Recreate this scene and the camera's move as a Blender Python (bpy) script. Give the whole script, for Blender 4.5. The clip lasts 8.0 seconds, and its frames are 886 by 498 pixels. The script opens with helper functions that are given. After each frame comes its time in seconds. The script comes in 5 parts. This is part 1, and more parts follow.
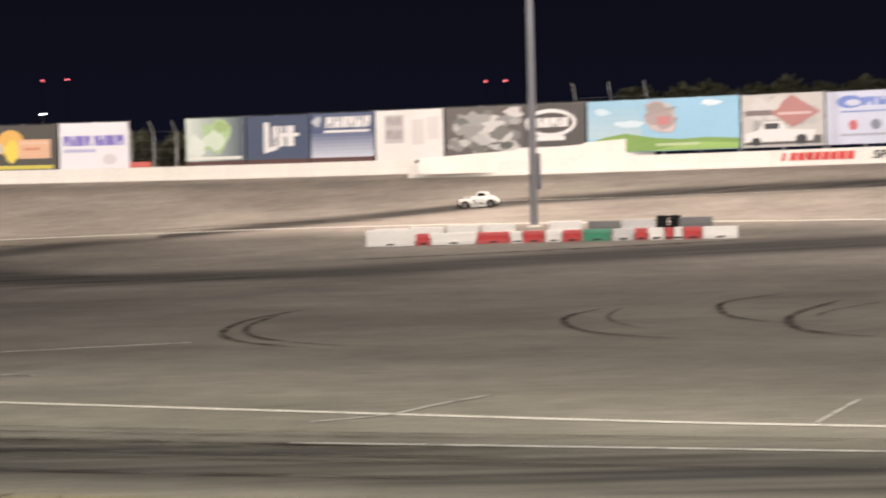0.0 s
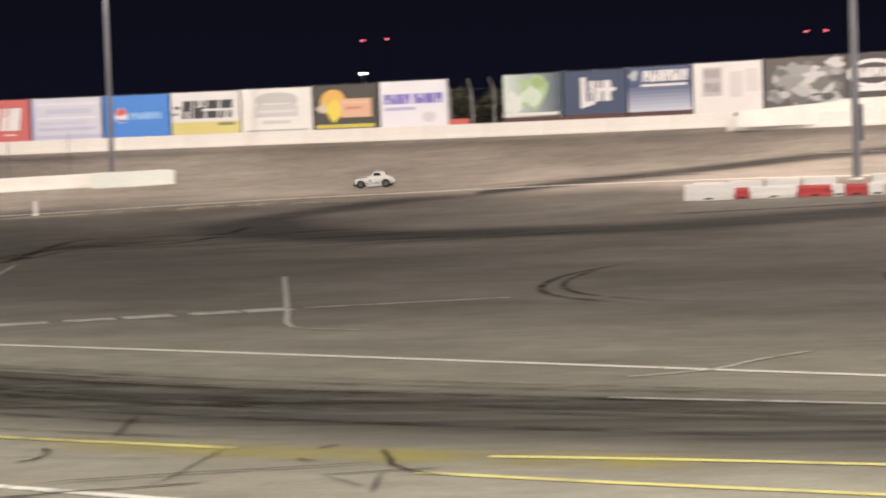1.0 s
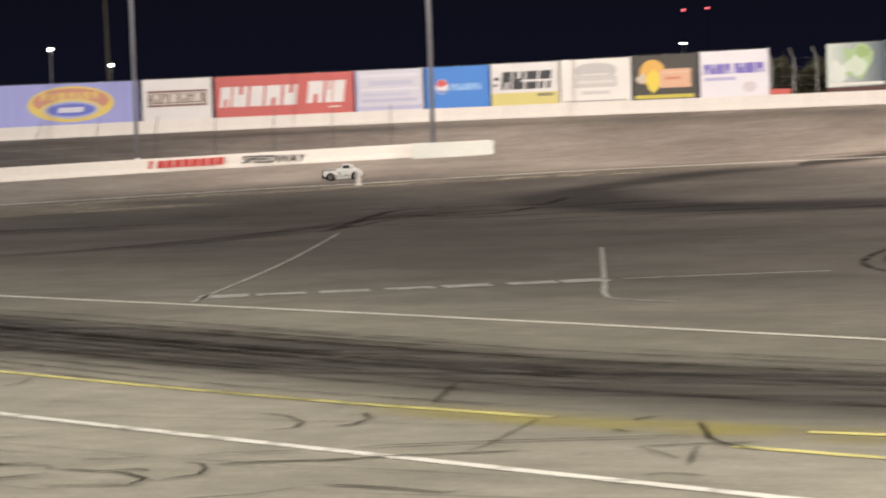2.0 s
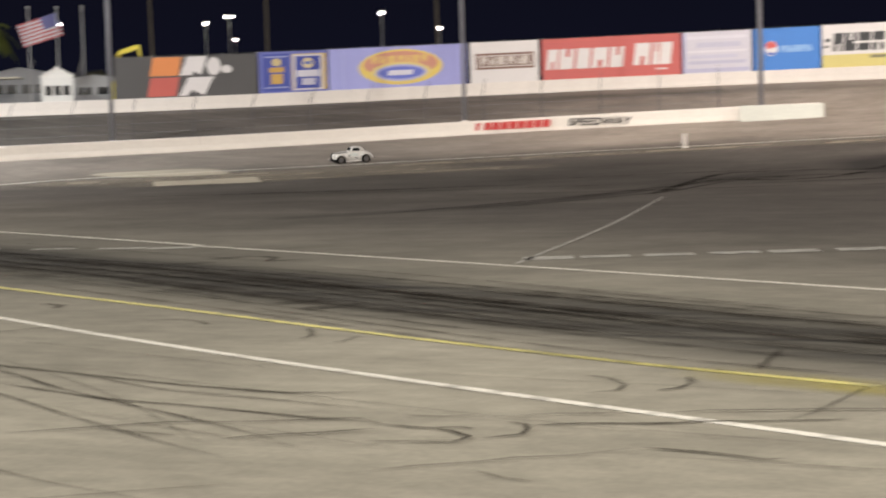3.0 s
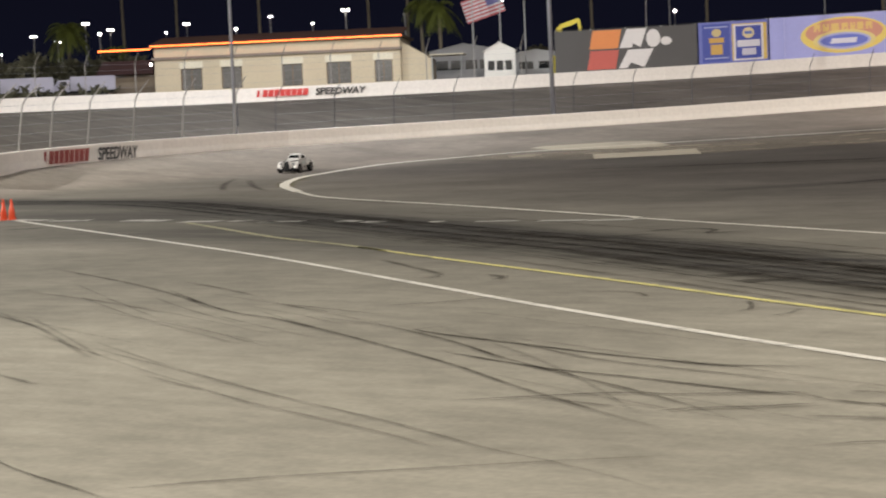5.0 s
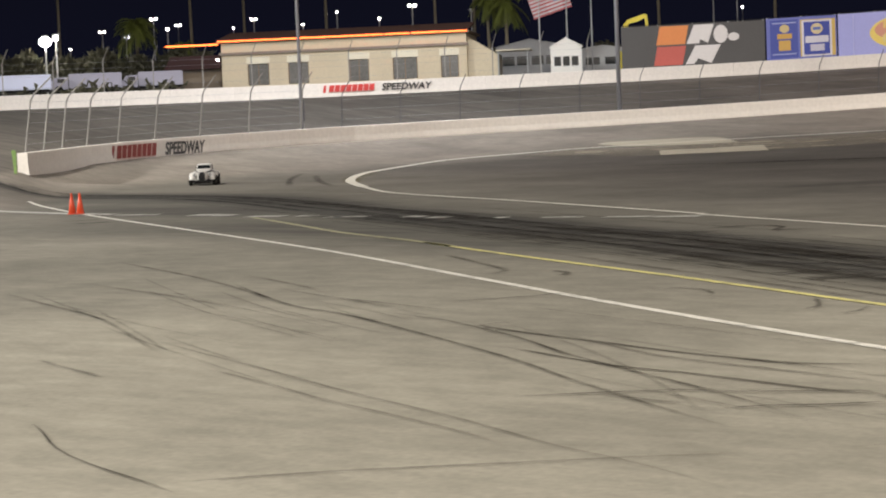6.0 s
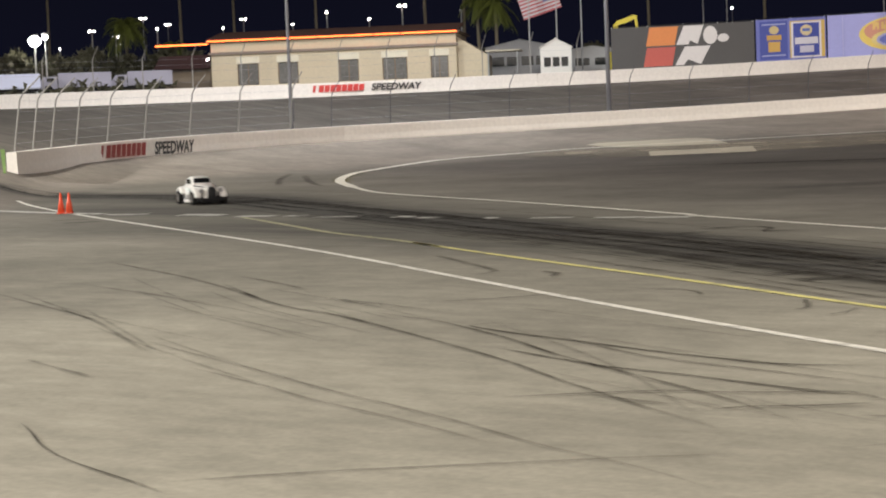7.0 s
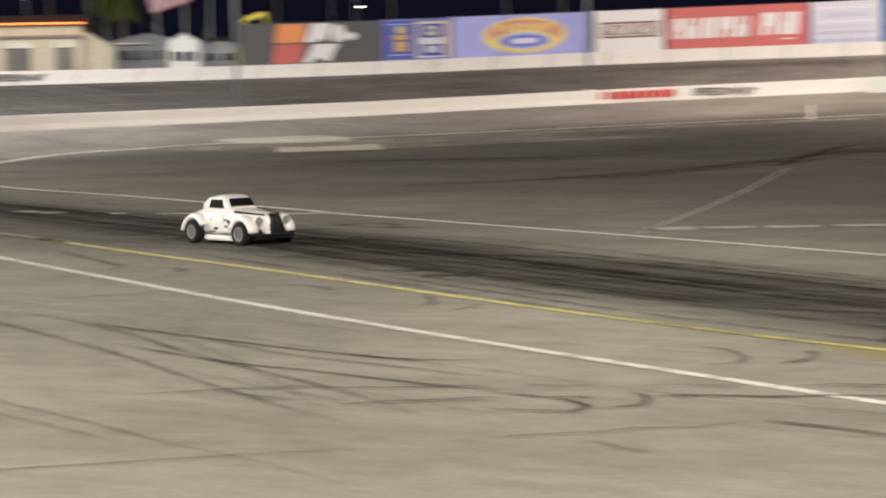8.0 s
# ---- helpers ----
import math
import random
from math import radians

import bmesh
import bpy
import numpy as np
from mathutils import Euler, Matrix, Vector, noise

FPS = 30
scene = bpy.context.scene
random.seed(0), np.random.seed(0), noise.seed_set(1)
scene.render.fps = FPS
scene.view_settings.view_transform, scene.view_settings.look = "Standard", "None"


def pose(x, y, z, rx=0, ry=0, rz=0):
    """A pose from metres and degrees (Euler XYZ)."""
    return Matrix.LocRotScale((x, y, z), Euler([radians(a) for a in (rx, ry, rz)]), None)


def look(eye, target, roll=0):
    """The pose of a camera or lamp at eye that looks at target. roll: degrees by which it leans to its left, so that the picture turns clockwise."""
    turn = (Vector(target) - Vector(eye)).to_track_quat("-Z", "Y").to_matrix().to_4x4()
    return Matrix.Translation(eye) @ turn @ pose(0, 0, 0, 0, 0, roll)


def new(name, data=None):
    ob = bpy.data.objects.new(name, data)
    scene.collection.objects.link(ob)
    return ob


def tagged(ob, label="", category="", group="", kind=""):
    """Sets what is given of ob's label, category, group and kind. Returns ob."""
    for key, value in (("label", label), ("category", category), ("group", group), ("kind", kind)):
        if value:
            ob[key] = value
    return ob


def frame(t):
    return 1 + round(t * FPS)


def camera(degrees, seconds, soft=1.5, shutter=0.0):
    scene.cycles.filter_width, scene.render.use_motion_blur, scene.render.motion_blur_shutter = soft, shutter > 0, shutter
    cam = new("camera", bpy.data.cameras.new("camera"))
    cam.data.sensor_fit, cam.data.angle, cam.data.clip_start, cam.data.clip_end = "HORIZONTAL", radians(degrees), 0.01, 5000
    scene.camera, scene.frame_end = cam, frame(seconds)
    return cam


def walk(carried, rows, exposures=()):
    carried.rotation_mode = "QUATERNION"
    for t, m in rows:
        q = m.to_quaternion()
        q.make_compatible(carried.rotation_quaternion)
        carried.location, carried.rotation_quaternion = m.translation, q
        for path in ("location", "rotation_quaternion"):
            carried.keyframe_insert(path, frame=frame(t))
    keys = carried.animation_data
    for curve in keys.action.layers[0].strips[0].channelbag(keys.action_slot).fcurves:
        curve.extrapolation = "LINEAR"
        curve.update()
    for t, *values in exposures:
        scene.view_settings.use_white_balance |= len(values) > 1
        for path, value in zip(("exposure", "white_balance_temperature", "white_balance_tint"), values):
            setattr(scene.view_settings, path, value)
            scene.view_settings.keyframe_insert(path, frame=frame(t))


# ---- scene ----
cam = camera(25.6, 8.0, soft=2.0, shutter=0.5)
EYE = (0.0, 0.0, 3.5)
# seconds, bearing to the left of +Y, tilt, roll
PAN = [
    (0.0, 0.000, -1.159, -1.362), (0.5, 4.486, -1.759, -1.548), (1.0, 9.350, -2.211, -1.985), (1.2, 11.390, -2.273, -2.076),
    (2.3, 21.370, -3.032, -1.746), (2.5, 23.249, -3.214, -1.678), (3.0, 28.249, -3.559, -1.716), (3.5, 32.818, -3.875, -2.068),
    (4.0, 36.530, -4.016, -2.539), (4.5, 39.371, -3.944, -2.612), (5.0, 41.154, -3.906, -2.521), (5.65, 42.72, -3.94, -2.43),
    (6.3, 43.174, -3.956, -2.360), (6.5, 42.974, -3.965, -2.322), (7.0, 42.768, -3.955, -2.230), (7.2, 42.640, -4.016, -2.180),
    (7.3, 42.400, -4.042, -2.160), (7.5, 40.736, -4.116, -2.100), (7.6, 39.447, -4.195, -1.960), (7.8, 36.054, -4.288, -1.500),
    (8.0, 31.845, -4.393, -1.240)]
walk(cam, [(t, pose(*EYE, 90 + tilt, 0, turn) @ pose(0, 0, 0, 0, 0, roll)) for t, turn, tilt, roll in PAN],
     exposures=[(0.0, 0.08), (1.2, -0.02), (2.5, 0.06), (4.5, -0.03), (8.0, -0.02)])

# ---- night sky, floodlights and added fill lamps ----
world = bpy.data.worlds.new("night")
scene.world = world
world.use_nodes = True
wn, wl = world.node_tree.nodes, world.node_tree.links
grad = wn.new("ShaderNodeValToRGB")
sep = wn.new("ShaderNodeSeparateXYZ")
wl.new(wn.new("ShaderNodeTexCoord").outputs["Generated"], sep.inputs[0])
wl.new(sep.outputs[2], grad.inputs[0])
grad.color_ramp.elements[0].position, grad.color_ramp.elements[0].color = 0.0, (0.005, 0.0058, 0.014, 1)
grad.color_ramp.elements[1].position, grad.color_ramp.elements[1].color = 0.12, (0.0042, 0.0039, 0.0078, 1)
wl.new(grad.outputs[0], wn["Background"].inputs[0])
wn["Background"].inputs[1].default_value = 1.0


def floodlight(spot, aim, watts, colour=(1.0, 0.94, 0.85), size=5.0):
    lamp = bpy.data.lights.new("floodlight", "AREA")
    lamp.shape, lamp.size, lamp.size_y, lamp.energy, lamp.color = "RECTANGLE", size, size * 0.5, watts, colour
    ob = new("floodlight", lamp)
    ob.matrix_world = look(spot, aim)
    return ob


# added fill for the inner wall, where no pole stands
floodlight((-118, 74, 34), (-60, 62, 0), 14000, size=3.0)
floodlight((40, -25, 32), (4, 58, 0), 106000, (1.0, 0.9, 0.8))
floodlight((-128, -14, 36), (-44, 48, 0), 165000, (1.0, 0.98, 0.92), 3.0)
# added fill behind the eye that brightens the near apron; no such pole seen
floodlight((-10, -34, 30), (-5, 18, 0), 37000, (1.0, 0.96, 0.89))
floodlight((6, 130, 36), (-4, 143, 3), 22000, (1.0, 0.86, 0.77))
floodlight((-57, 150, 38), (-50, 170, 6), 13000, (1.0, 0.87, 0.78))
floodlight((-108, 108, 36), (-124, 122, 2), 19000, (0.95, 0.97, 1.0), 7.0)
floodlight((48, 100, 34), (24, 112, 2), 24000, (1.0, 0.87, 0.81))
floodlight((-184, 132, 14), (-158, 122, 5), 2400, (0.85, 0.9, 1.0), 2.0)


# ---- the lie of the land: a bowl round the eye, banked towards the outer wall ----
EYE_Z = 3.5
AZ = (-180, -30, -16, -5, 5, 17, 26, 35, 46, 51, 53.6, 56, 75, 180)
R_IN = (110, 132, 140, 148, 156, 168, 169, 162, 151, 139.5, 127.5, 109, 105, 110)
E_IN = (.2, .4, .36, .24, .10, .01, -.19, -.45, -.68, -.84, -1.02, -1.25, -1.3, .2)
R_OUT = (140, 150, 157, 166, 176, 190, 194, 188, 179, 174, 171, 168, 150, 140)
E_OUT = (1.0, 1.2, 1.2, 1.13, 1.06, 1.02, .93, .76, .655, .642, .636, .63, .6, 1.0)
R_FLAT = (75, 75, 75, 75, 77, 88, 100, 114, 122, 108, 97, 86, 80, 75)


def smooth(table, a):
    """A smooth curve through the table at the bearing a, in degrees to the left of +Y."""
    i = max(k for k in range(len(AZ) - 1) if AZ[k] <= a)
    x0, x1, y0, y1 = AZ[i], AZ[i + 1], table[i], table[i + 1]
    slope = lambda k: 0.0 if k in (0, len(AZ) - 1) else (table[k + 1] - table[k - 1]) / (AZ[k + 1] - AZ[k - 1])
    h, s = x1 - x0, (a - x0) / (x1 - x0)
    return ((1 + 2 * s) * (1 - s) ** 2 * y0 + s * (1 - s) ** 2 * h * slope(i)
            + s * s * (3 - 2 * s) * y1 + s * s * (s - 1) * h * slope(i + 1))


def rim(a):
    """At the bearing a: range and height of the inner and of the outer edge of the banked track."""
    r1, r2 = smooth(R_IN, a), smooth(R_OUT, a)
    return (r1, EYE_Z + r1 * math.tan(math.radians(smooth(E_IN, a))),
            r2, EYE_Z + r2 * math.tan(math.radians(smooth(E_OUT, a))))


def level(a, r):
    r1, z1, r2, z2 = rim(a)
    if r < r1:
        r0 = smooth(R_FLAT, a)
        return z1 * max(0.0, (r - r0) / (r1 - r0)) ** 2.0
    if r < r2 + 1:
        return z1 + (z2 - z1) * (r - r1) / (r2 - r1)
    return z2 + (z2 - z1) / (r2 - r1) * math.exp(-(r - r2 - 1) / 30) if r < 400 else z2


def polar(a, r, up=0.0):
    return (-r * math.sin(math.radians(a)), r * math.cos(math.radians(a)), level(a, r) + up)


def bearing(x, y):
    return math.degrees(math.atan2(-x, y)), math.hypot(x, y)


def ground_z(x, y):
    return level(*bearing(x, y))


# ---- materials ----
def shader(name, colour, rough=0.8, metal=0.0, vary=0.15, grain=3.0, bump=0.1, coat=0.0):
    """A surface with blotches at two scales and a fine relief."""
    m = bpy.data.materials.new(name)
    m.use_nodes = True
    n, l = m.node_tree.nodes, m.node_tree.links
    b = n["Principled BSDF"]
    b.inputs["Roughness"].default_value, b.inputs["Metallic"].default_value = rough, metal
    b.inputs["Coat Weight"].default_value = coat
    place = n.new("ShaderNodeTexCoord")
    big, small = n.new("ShaderNodeTexNoise"), n.new("ShaderNodeTexNoise")
    big.inputs["Scale"].default_value, small.inputs["Scale"].default_value = grain * 0.22, grain * 4
    big.inputs["Detail"].default_value, small.inputs["Detail"].default_value = 4, 3
    for t in (big, small):
        l.new(place.outputs["Object"], t.inputs["Vector"])
    add = n.new("ShaderNodeMath")
    add.operation = "ADD"
    l.new(big.outputs[0], add.inputs[0]), l.new(small.outputs[0], add.inputs[1])
    span = n.new("ShaderNodeMapRange")
    span.inputs[1].default_value, span.inputs[2].default_value = 0.6, 1.4
    span.inputs[3].default_value, span.inputs[4].default_value = 1 - vary, 1 + vary
    l.new(add.outputs[0], span.inputs[0])
    tint = n.new("ShaderNodeMix")
    tint.data_type, tint.blend_type = "RGBA", "MULTIPLY"
    tint.inputs[0].default_value = 1.0
    tint.inputs[6].default_value = (*colour, 1)
    l.new(span.outputs[0], tint.inputs[7])
    l.new(tint.outputs[2], b.inputs["Base Color"])
    if bump:
        bp = n.new("ShaderNodeBump")
        bp.inputs["Strength"].default_value, bp.inputs["Distance"].default_value = bump, 0.02
        l.new(small.outputs[0], bp.inputs["Height"]), l.new(bp.outputs[0], b.inputs["Normal"])
    return m


def glow(name, colour, strength):
    m = bpy.data.materials.new(name)
    m.use_nodes = True
    b = m.node_tree.nodes["Principled BSDF"]
    b.inputs["Base Color"].default_value = (*colour, 1)
    b.inputs["Emission Color"].default_value, b.inputs["Emission Strength"].default_value = (*colour, 1), strength
    return m


def paint_marking(name, colour, worn, base=(0.13, 0.12, 0.105), grain=2.5):
    """Road paint, rubbed through to the asphalt in patches."""
    m = shader(name, colour, 0.75, 0, 0.12, 4)
    n, l = m.node_tree.nodes, m.node_tree.links
    b = n["Principled BSDF"]
    source = b.inputs["Base Color"].links[0].from_socket
    place, rub, cut, mix = n.new("ShaderNodeTexCoord"), n.new("ShaderNodeTexNoise"), n.new("ShaderNodeMapRange"), n.new("ShaderNodeMix")
    rub.inputs["Scale"].default_value, rub.inputs["Detail"].default_value = grain, 6
    l.new(place.outputs["Object"], rub.inputs["Vector"]), l.new(rub.outputs[0], cut.inputs[0])
    cut.inputs[1].default_value, cut.inputs[2].default_value = 0.72 - worn * 0.35, 0.95 - worn * 0.3
    mix.data_type = "RGBA"
    mix.inputs[7].default_value = (*base, 1)
    l.new(cut.outputs[0], mix.inputs[0]), l.new(source, mix.inputs[6]), l.new(mix.outputs[2], b.inputs["Base Color"])
    return m


def rubber_film(name, strength, colour=(0.03, 0.024, 0.018), fine=0.9, least=0.15):
    """Tyre rubber laid on asphalt: thin, patchy, feathered across the streak."""
    m = bpy.data.materials.new(name)
    m.use_nodes = True
    n, l = m.node_tree.nodes, m.node_tree.links
    b = n["Principled BSDF"]
    b.inputs["Base Color"].default_value, b.inputs["Roughness"].default_value = (*colour, 1), 0.8
    b.inputs["Specular IOR Level"].default_value = 0.1
    uv, place, sepx, streak = n.new("ShaderNodeUVMap"), n.new("ShaderNodeTexCoord"), n.new("ShaderNodeSeparateXYZ"), n.new("ShaderNodeTexNoise")
    l.new(uv.outputs[0], sepx.inputs[0])
    across = n.new("ShaderNodeMapRange")
    across.inputs[1].default_value, across.inputs[2].default_value = 0.0, 1.0
    edge = n.new("ShaderNodeMath")
    edge.operation = "PINGPONG"
    edge.inputs[1].default_value = 0.5
    l.new(sepx.outputs[0], edge.inputs[0])
    soft = n.new("ShaderNodeMapRange")
    soft.inputs[2].default_value = 0.35
    l.new(edge.outputs[0], soft.inputs[0])
    ends = n.new("ShaderNodeMath")
    ends.operation = "PINGPONG"
    ends.inputs[1].default_value = 0.5
    l.new(sepx.outputs[1], ends.inputs[0])
    soft2 = n.new("ShaderNodeMapRange")
    soft2.inputs[2].default_value = 0.15
    l.new(ends.outputs[0], soft2.inputs[0])
    streak.inputs["Scale"].default_value, streak.inputs["Detail"].default_value = fine, 5
    l.new(place.outputs["Object"], streak.inputs["Vector"])
    patch = n.new("ShaderNodeMapRange")
    patch.inputs[1].default_value, patch.inputs[2].default_value, patch.inputs[3].default_value, patch.inputs[4].default_value = 0.3, 0.65, least, 1.0
    l.new(streak.outputs[0], patch.inputs[0])
    value = None
    for s in (soft.outputs[0], soft2.outputs[0], patch.outputs[0]):
        mul = n.new("ShaderNodeMath")
        mul.operation = "MULTIPLY"
        l.new(s, mul.inputs[0])
        if value is None:
            mul.inputs[1].default_value = strength
        else:
            l.new(value, mul.inputs[1])
        value = mul.outputs[0]
    l.new(value, b.inputs["Alpha"])
    return m


def asphalt_material():
    """Old asphalt: pale worn apron, dark rubbered lanes, stains and grain."""
    m = bpy.data.materials.new("asphalt")
    m.use_nodes = True
    n, l = m.node_tree.nodes, m.node_tree.links
    b = n["Principled BSDF"]
    b.inputs["Roughness"].default_value, b.inputs["Specular IOR Level"].default_value = 0.92, 0.12

    def attribute(name):
        a = n.new("ShaderNodeAttribute")
        a.attribute_name = name
        return a.outputs["Fac"]

    def noisy(scale, lo, hi, stretch=None, detail=5):
        t, place, r = n.new("ShaderNodeTexNoise"), n.new("ShaderNodeTexCoord"), n.new("ShaderNodeMapRange")
        t.inputs["Scale"].default_value, t.inputs["Detail"].default_value = scale, detail
        if stretch:
            mp = n.new("ShaderNodeMapping")
            mp.inputs["Rotation"].default_value, mp.inputs["Scale"].default_value = (0, 0, radians(stretch[0])), (stretch[1], stretch[2], 1)
            l.new(place.outputs["Object"], mp.inputs[0]), l.new(mp.outputs[0], t.inputs["Vector"])
        else:
            l.new(place.outputs["Object"], t.inputs["Vector"])
        r.inputs[1].default_value, r.inputs[2].default_value, r.inputs[3].default_value, r.inputs[4].default_value = 0.3, 0.7, lo, hi
        l.new(t.outputs[0], r.inputs[0])
        return r.outputs[0], t.outputs[0]

    def blend(kind, factor, a, c):
        x = n.new("ShaderNodeMix")
        x.data_type, x.blend_type = "RGBA", kind
        for socket, v in ((x.inputs[0], factor), (x.inputs[6], a), (x.inputs[7], c)):
            if isinstance(v, float):
                socket.default_value = v
            elif isinstance(v, tuple):
                socket.default_value = (*v, 1)
            else:
                l.new(v, socket)
        return x.outputs[2]

    def times(a, c):
        x = n.new("ShaderNodeMath")
        x.operation, x.use_clamp = "MULTIPLY", True
        for socket, v in ((x.inputs[0], a), (x.inputs[1], c)):
            if isinstance(v, float):
                socket.default_value = v
            else:
                l.new(v, socket)
        return x.outputs[0]

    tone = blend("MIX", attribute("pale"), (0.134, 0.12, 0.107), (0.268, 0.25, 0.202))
    tone = blend("MIX", attribute("banked"), tone, (0.33, 0.285, 0.245))
    tone = blend("MULTIPLY", 1.0, tone, noisy(0.09, 0.74, 1.2)[0])
    tone = blend("MULTIPLY", 1.0, tone, noisy(0.55, 0.93, 1.05, (-26, 0.3, 1.3))[0])
    tone = blend("MULTIPLY", 1.0, tone, noisy(0.8, 0.92, 1.06, None, 6)[0])
    tone = blend("MULTIPLY", 1.0, tone, noisy(0.33, 0.9, 1.08, (20, 0.7, 1.0), 7)[0])
    tone = blend("MULTIPLY", 1.0, tone, noisy(2.6, 0.88, 1.09, (-20, 0.45, 1.0), 6)[0])
    grain, height = noisy(9.0, 0.92, 1.08)
    tone = blend("MULTIPLY", 1.0, tone, grain)
    tone = blend("MIX", times(attribute("rubber"), noisy(0.7, 0.7, 1.08, (-26, 0.12, 2.2))[0]), tone, (0.034, 0.032, 0.03))
    l.new(tone, b.inputs["Base Color"])
    bp = n.new("ShaderNodeBump")
    bp.inputs["Strength"].default_value, bp.inputs["Distance"].default_value = 0.25, 0.02
    l.new(height, bp.inputs["Height"]), l.new(bp.outputs[0], b.inputs["Normal"])
    return m


ASPHALT = asphalt_material()
WHITE_LINE = paint_marking("white_road_paint", (0.66, 0.63, 0.56), 0.55, grain=2.0)
EDGE_LINE = paint_marking("edge_line_paint", (0.68, 0.64, 0.56), 0.35, grain=2.0)
FADED_LINE = paint_marking("faded_white_road_paint", (0.4, 0.385, 0.345), 0.68, grain=1.9)
YELLOW_LINE = paint_marking("yellow_road_paint", (0.6, 0.54, 0.2), 0.66, (0.2, 0.185, 0.12), 1.1)
FADED_YELLOW = paint_marking("faded_yellow_road_paint", (0.3, 0.28, 0.15), 0.8, (0.11, 0.105, 0.085), 1.4)
SKID, SKID_FAINT = rubber_film("skid_rubber", 0.85), rubber_film("faint_skid_rubber", 0.5)
SKID_DARK = rubber_film("dark_skid_rubber", 0.95, least=0.5)
SKID_THIN = rubber_film("thin_skid_rubber", 0.3)
DUST = rubber_film("pale_dust", 0.6, (0.42, 0.365, 0.285), 0.25, 0.35)
YELLOW_SMEAR = rubber_film("yellow_smear", 0.4, (0.42, 0.36, 0.06), 0.8)
CONCRETE = shader("painted_concrete", (0.68, 0.63, 0.58), 0.8, 0, 0.14, 1.2)
OLD_CONCRETE = shader("scuffed_concrete", (0.74, 0.69, 0.63), 0.85, 0, 0.12, 0.8)
PATCH = paint_marking("pale_concrete_patch", (0.46, 0.405, 0.31), 0.56, (0.31, 0.27, 0.215), 0.3)
STEEL = shader("galvanised_steel", (0.5, 0.5, 0.5), 0.55, 0.3, 0.15, 3)
POLE_PAINT = shader("grey_pole_paint", (0.28, 0.28, 0.31), 0.5, 0.3, 0.12, 2)
CAR_WHITE = shader("white_car_paint", (0.62, 0.6, 0.57), 0.3, 0, 0.05, 6, 0, 0.5)
BLACK = shader("black_plastic", (0.015, 0.015, 0.016), 0.45, 0, 0.2, 8)
GLASS_DARK = shader("dark_glass", (0.008, 0.009, 0.01), 0.22, 0, 0.1, 3, 0)
GLASS_DARK.node_tree.nodes["Principled BSDF"].inputs["Specular IOR Level"].default_value = 0.15
RUBBER = shader("tyre_rubber", (0.012, 0.012, 0.012), 0.85, 0, 0.25, 12)
CONE = shader("orange_cone_plastic", (0.6, 0.07, 0.025), 0.45, 0, 0.1, 8)
for dull in (RUBBER, BLACK):
    dull.node_tree.nodes["Principled BSDF"].inputs["Specular IOR Level"].default_value = 0.12
COLOURS = {}


def banner(colour):
    """Printed vinyl in the given colour."""
    key = tuple(round(c, 3) for c in colour)
    if key not in COLOURS:
        COLOURS[key] = shader("printed_vinyl", key, 0.55, 0, 0.07, 1.5, 0.03)
    return COLOURS[key]


# ---- mesh helpers ----
def part(name, bm, material, parent=None, label=""):
    data = bpy.data.meshes.new(name)
    bmesh.ops.recalc_face_normals(bm, faces=bm.faces)
    bm.to_mesh(data)
    bm.free()
    data.materials.append(material)
    ob = new(name, data)
    if parent is not None:
        ob.parent = parent
    return tagged(ob, label)


def smooth_shade(ob):
    for f in ob.data.polygons:
        f.use_smooth = True
    return ob


def box(size, at=(0, 0, 0), bevel=0.0, m=None, bm=None):
    bm = bm or bmesh.new()
    got = bmesh.ops.create_cube(bm, size=1, matrix=(m or Matrix()) @ Matrix.Translation(at) @ Matrix.Diagonal((*size, 1)))
    if bevel:
        edges = list({e for v in got["verts"] for e in v.link_edges})
        bmesh.ops.bevel(bm, geom=edges, offset=bevel, segments=2, affect="EDGES")
    return bm


def rod(a, c, r1, r2=None, sides=10, bm=None):
    """A tapered round bar from a to c."""
    bm = bm or bmesh.new()
    a, c = Vector(a), Vector(c)
    turn = (c - a).to_track_quat("Z", "Y").to_matrix().to_4x4()
    bmesh.ops.create_cone(bm, cap_ends=True, segments=sides, radius1=r1, radius2=r1 if r2 is None else r2, depth=(c - a).length,
                          matrix=Matrix.Translation((a + c) / 2) @ turn)
    return bm


def loft(rings, closed=True, bm=None):
    """Joins rings of equal length, and caps both ends."""
    bm = bm or bmesh.new()
    rows = [[bm.verts.new(p) for p in ring] for ring in rings]
    k = len(rows[0])
    for a, c in zip(rows, rows[1:]):
        for i in range(k if closed else k - 1):
            bm.faces.new((a[i], a[(i + 1) % k], c[(i + 1) % k], c[i]))
    if closed:
        bm.faces.new(rows[0]), bm.faces.new(rows[-1][::-1])
    return bm


def sheet(points, thick, bm=None):
    """A flat outline in X and Z, given a thickness along Y."""
    bm = bm or bmesh.new()
    front = [bm.verts.new((x, -thick / 2, z)) for x, z in points]
    back = [bm.verts.new((x, thick / 2, z)) for x, z in points]
    k = len(points)
    bm.faces.new(front), bm.faces.new(back[::-1])
    for i in range(k):
        bm.faces.new((front[i], front[(i + 1) % k], back[(i + 1) % k], back[i]))
    return bm


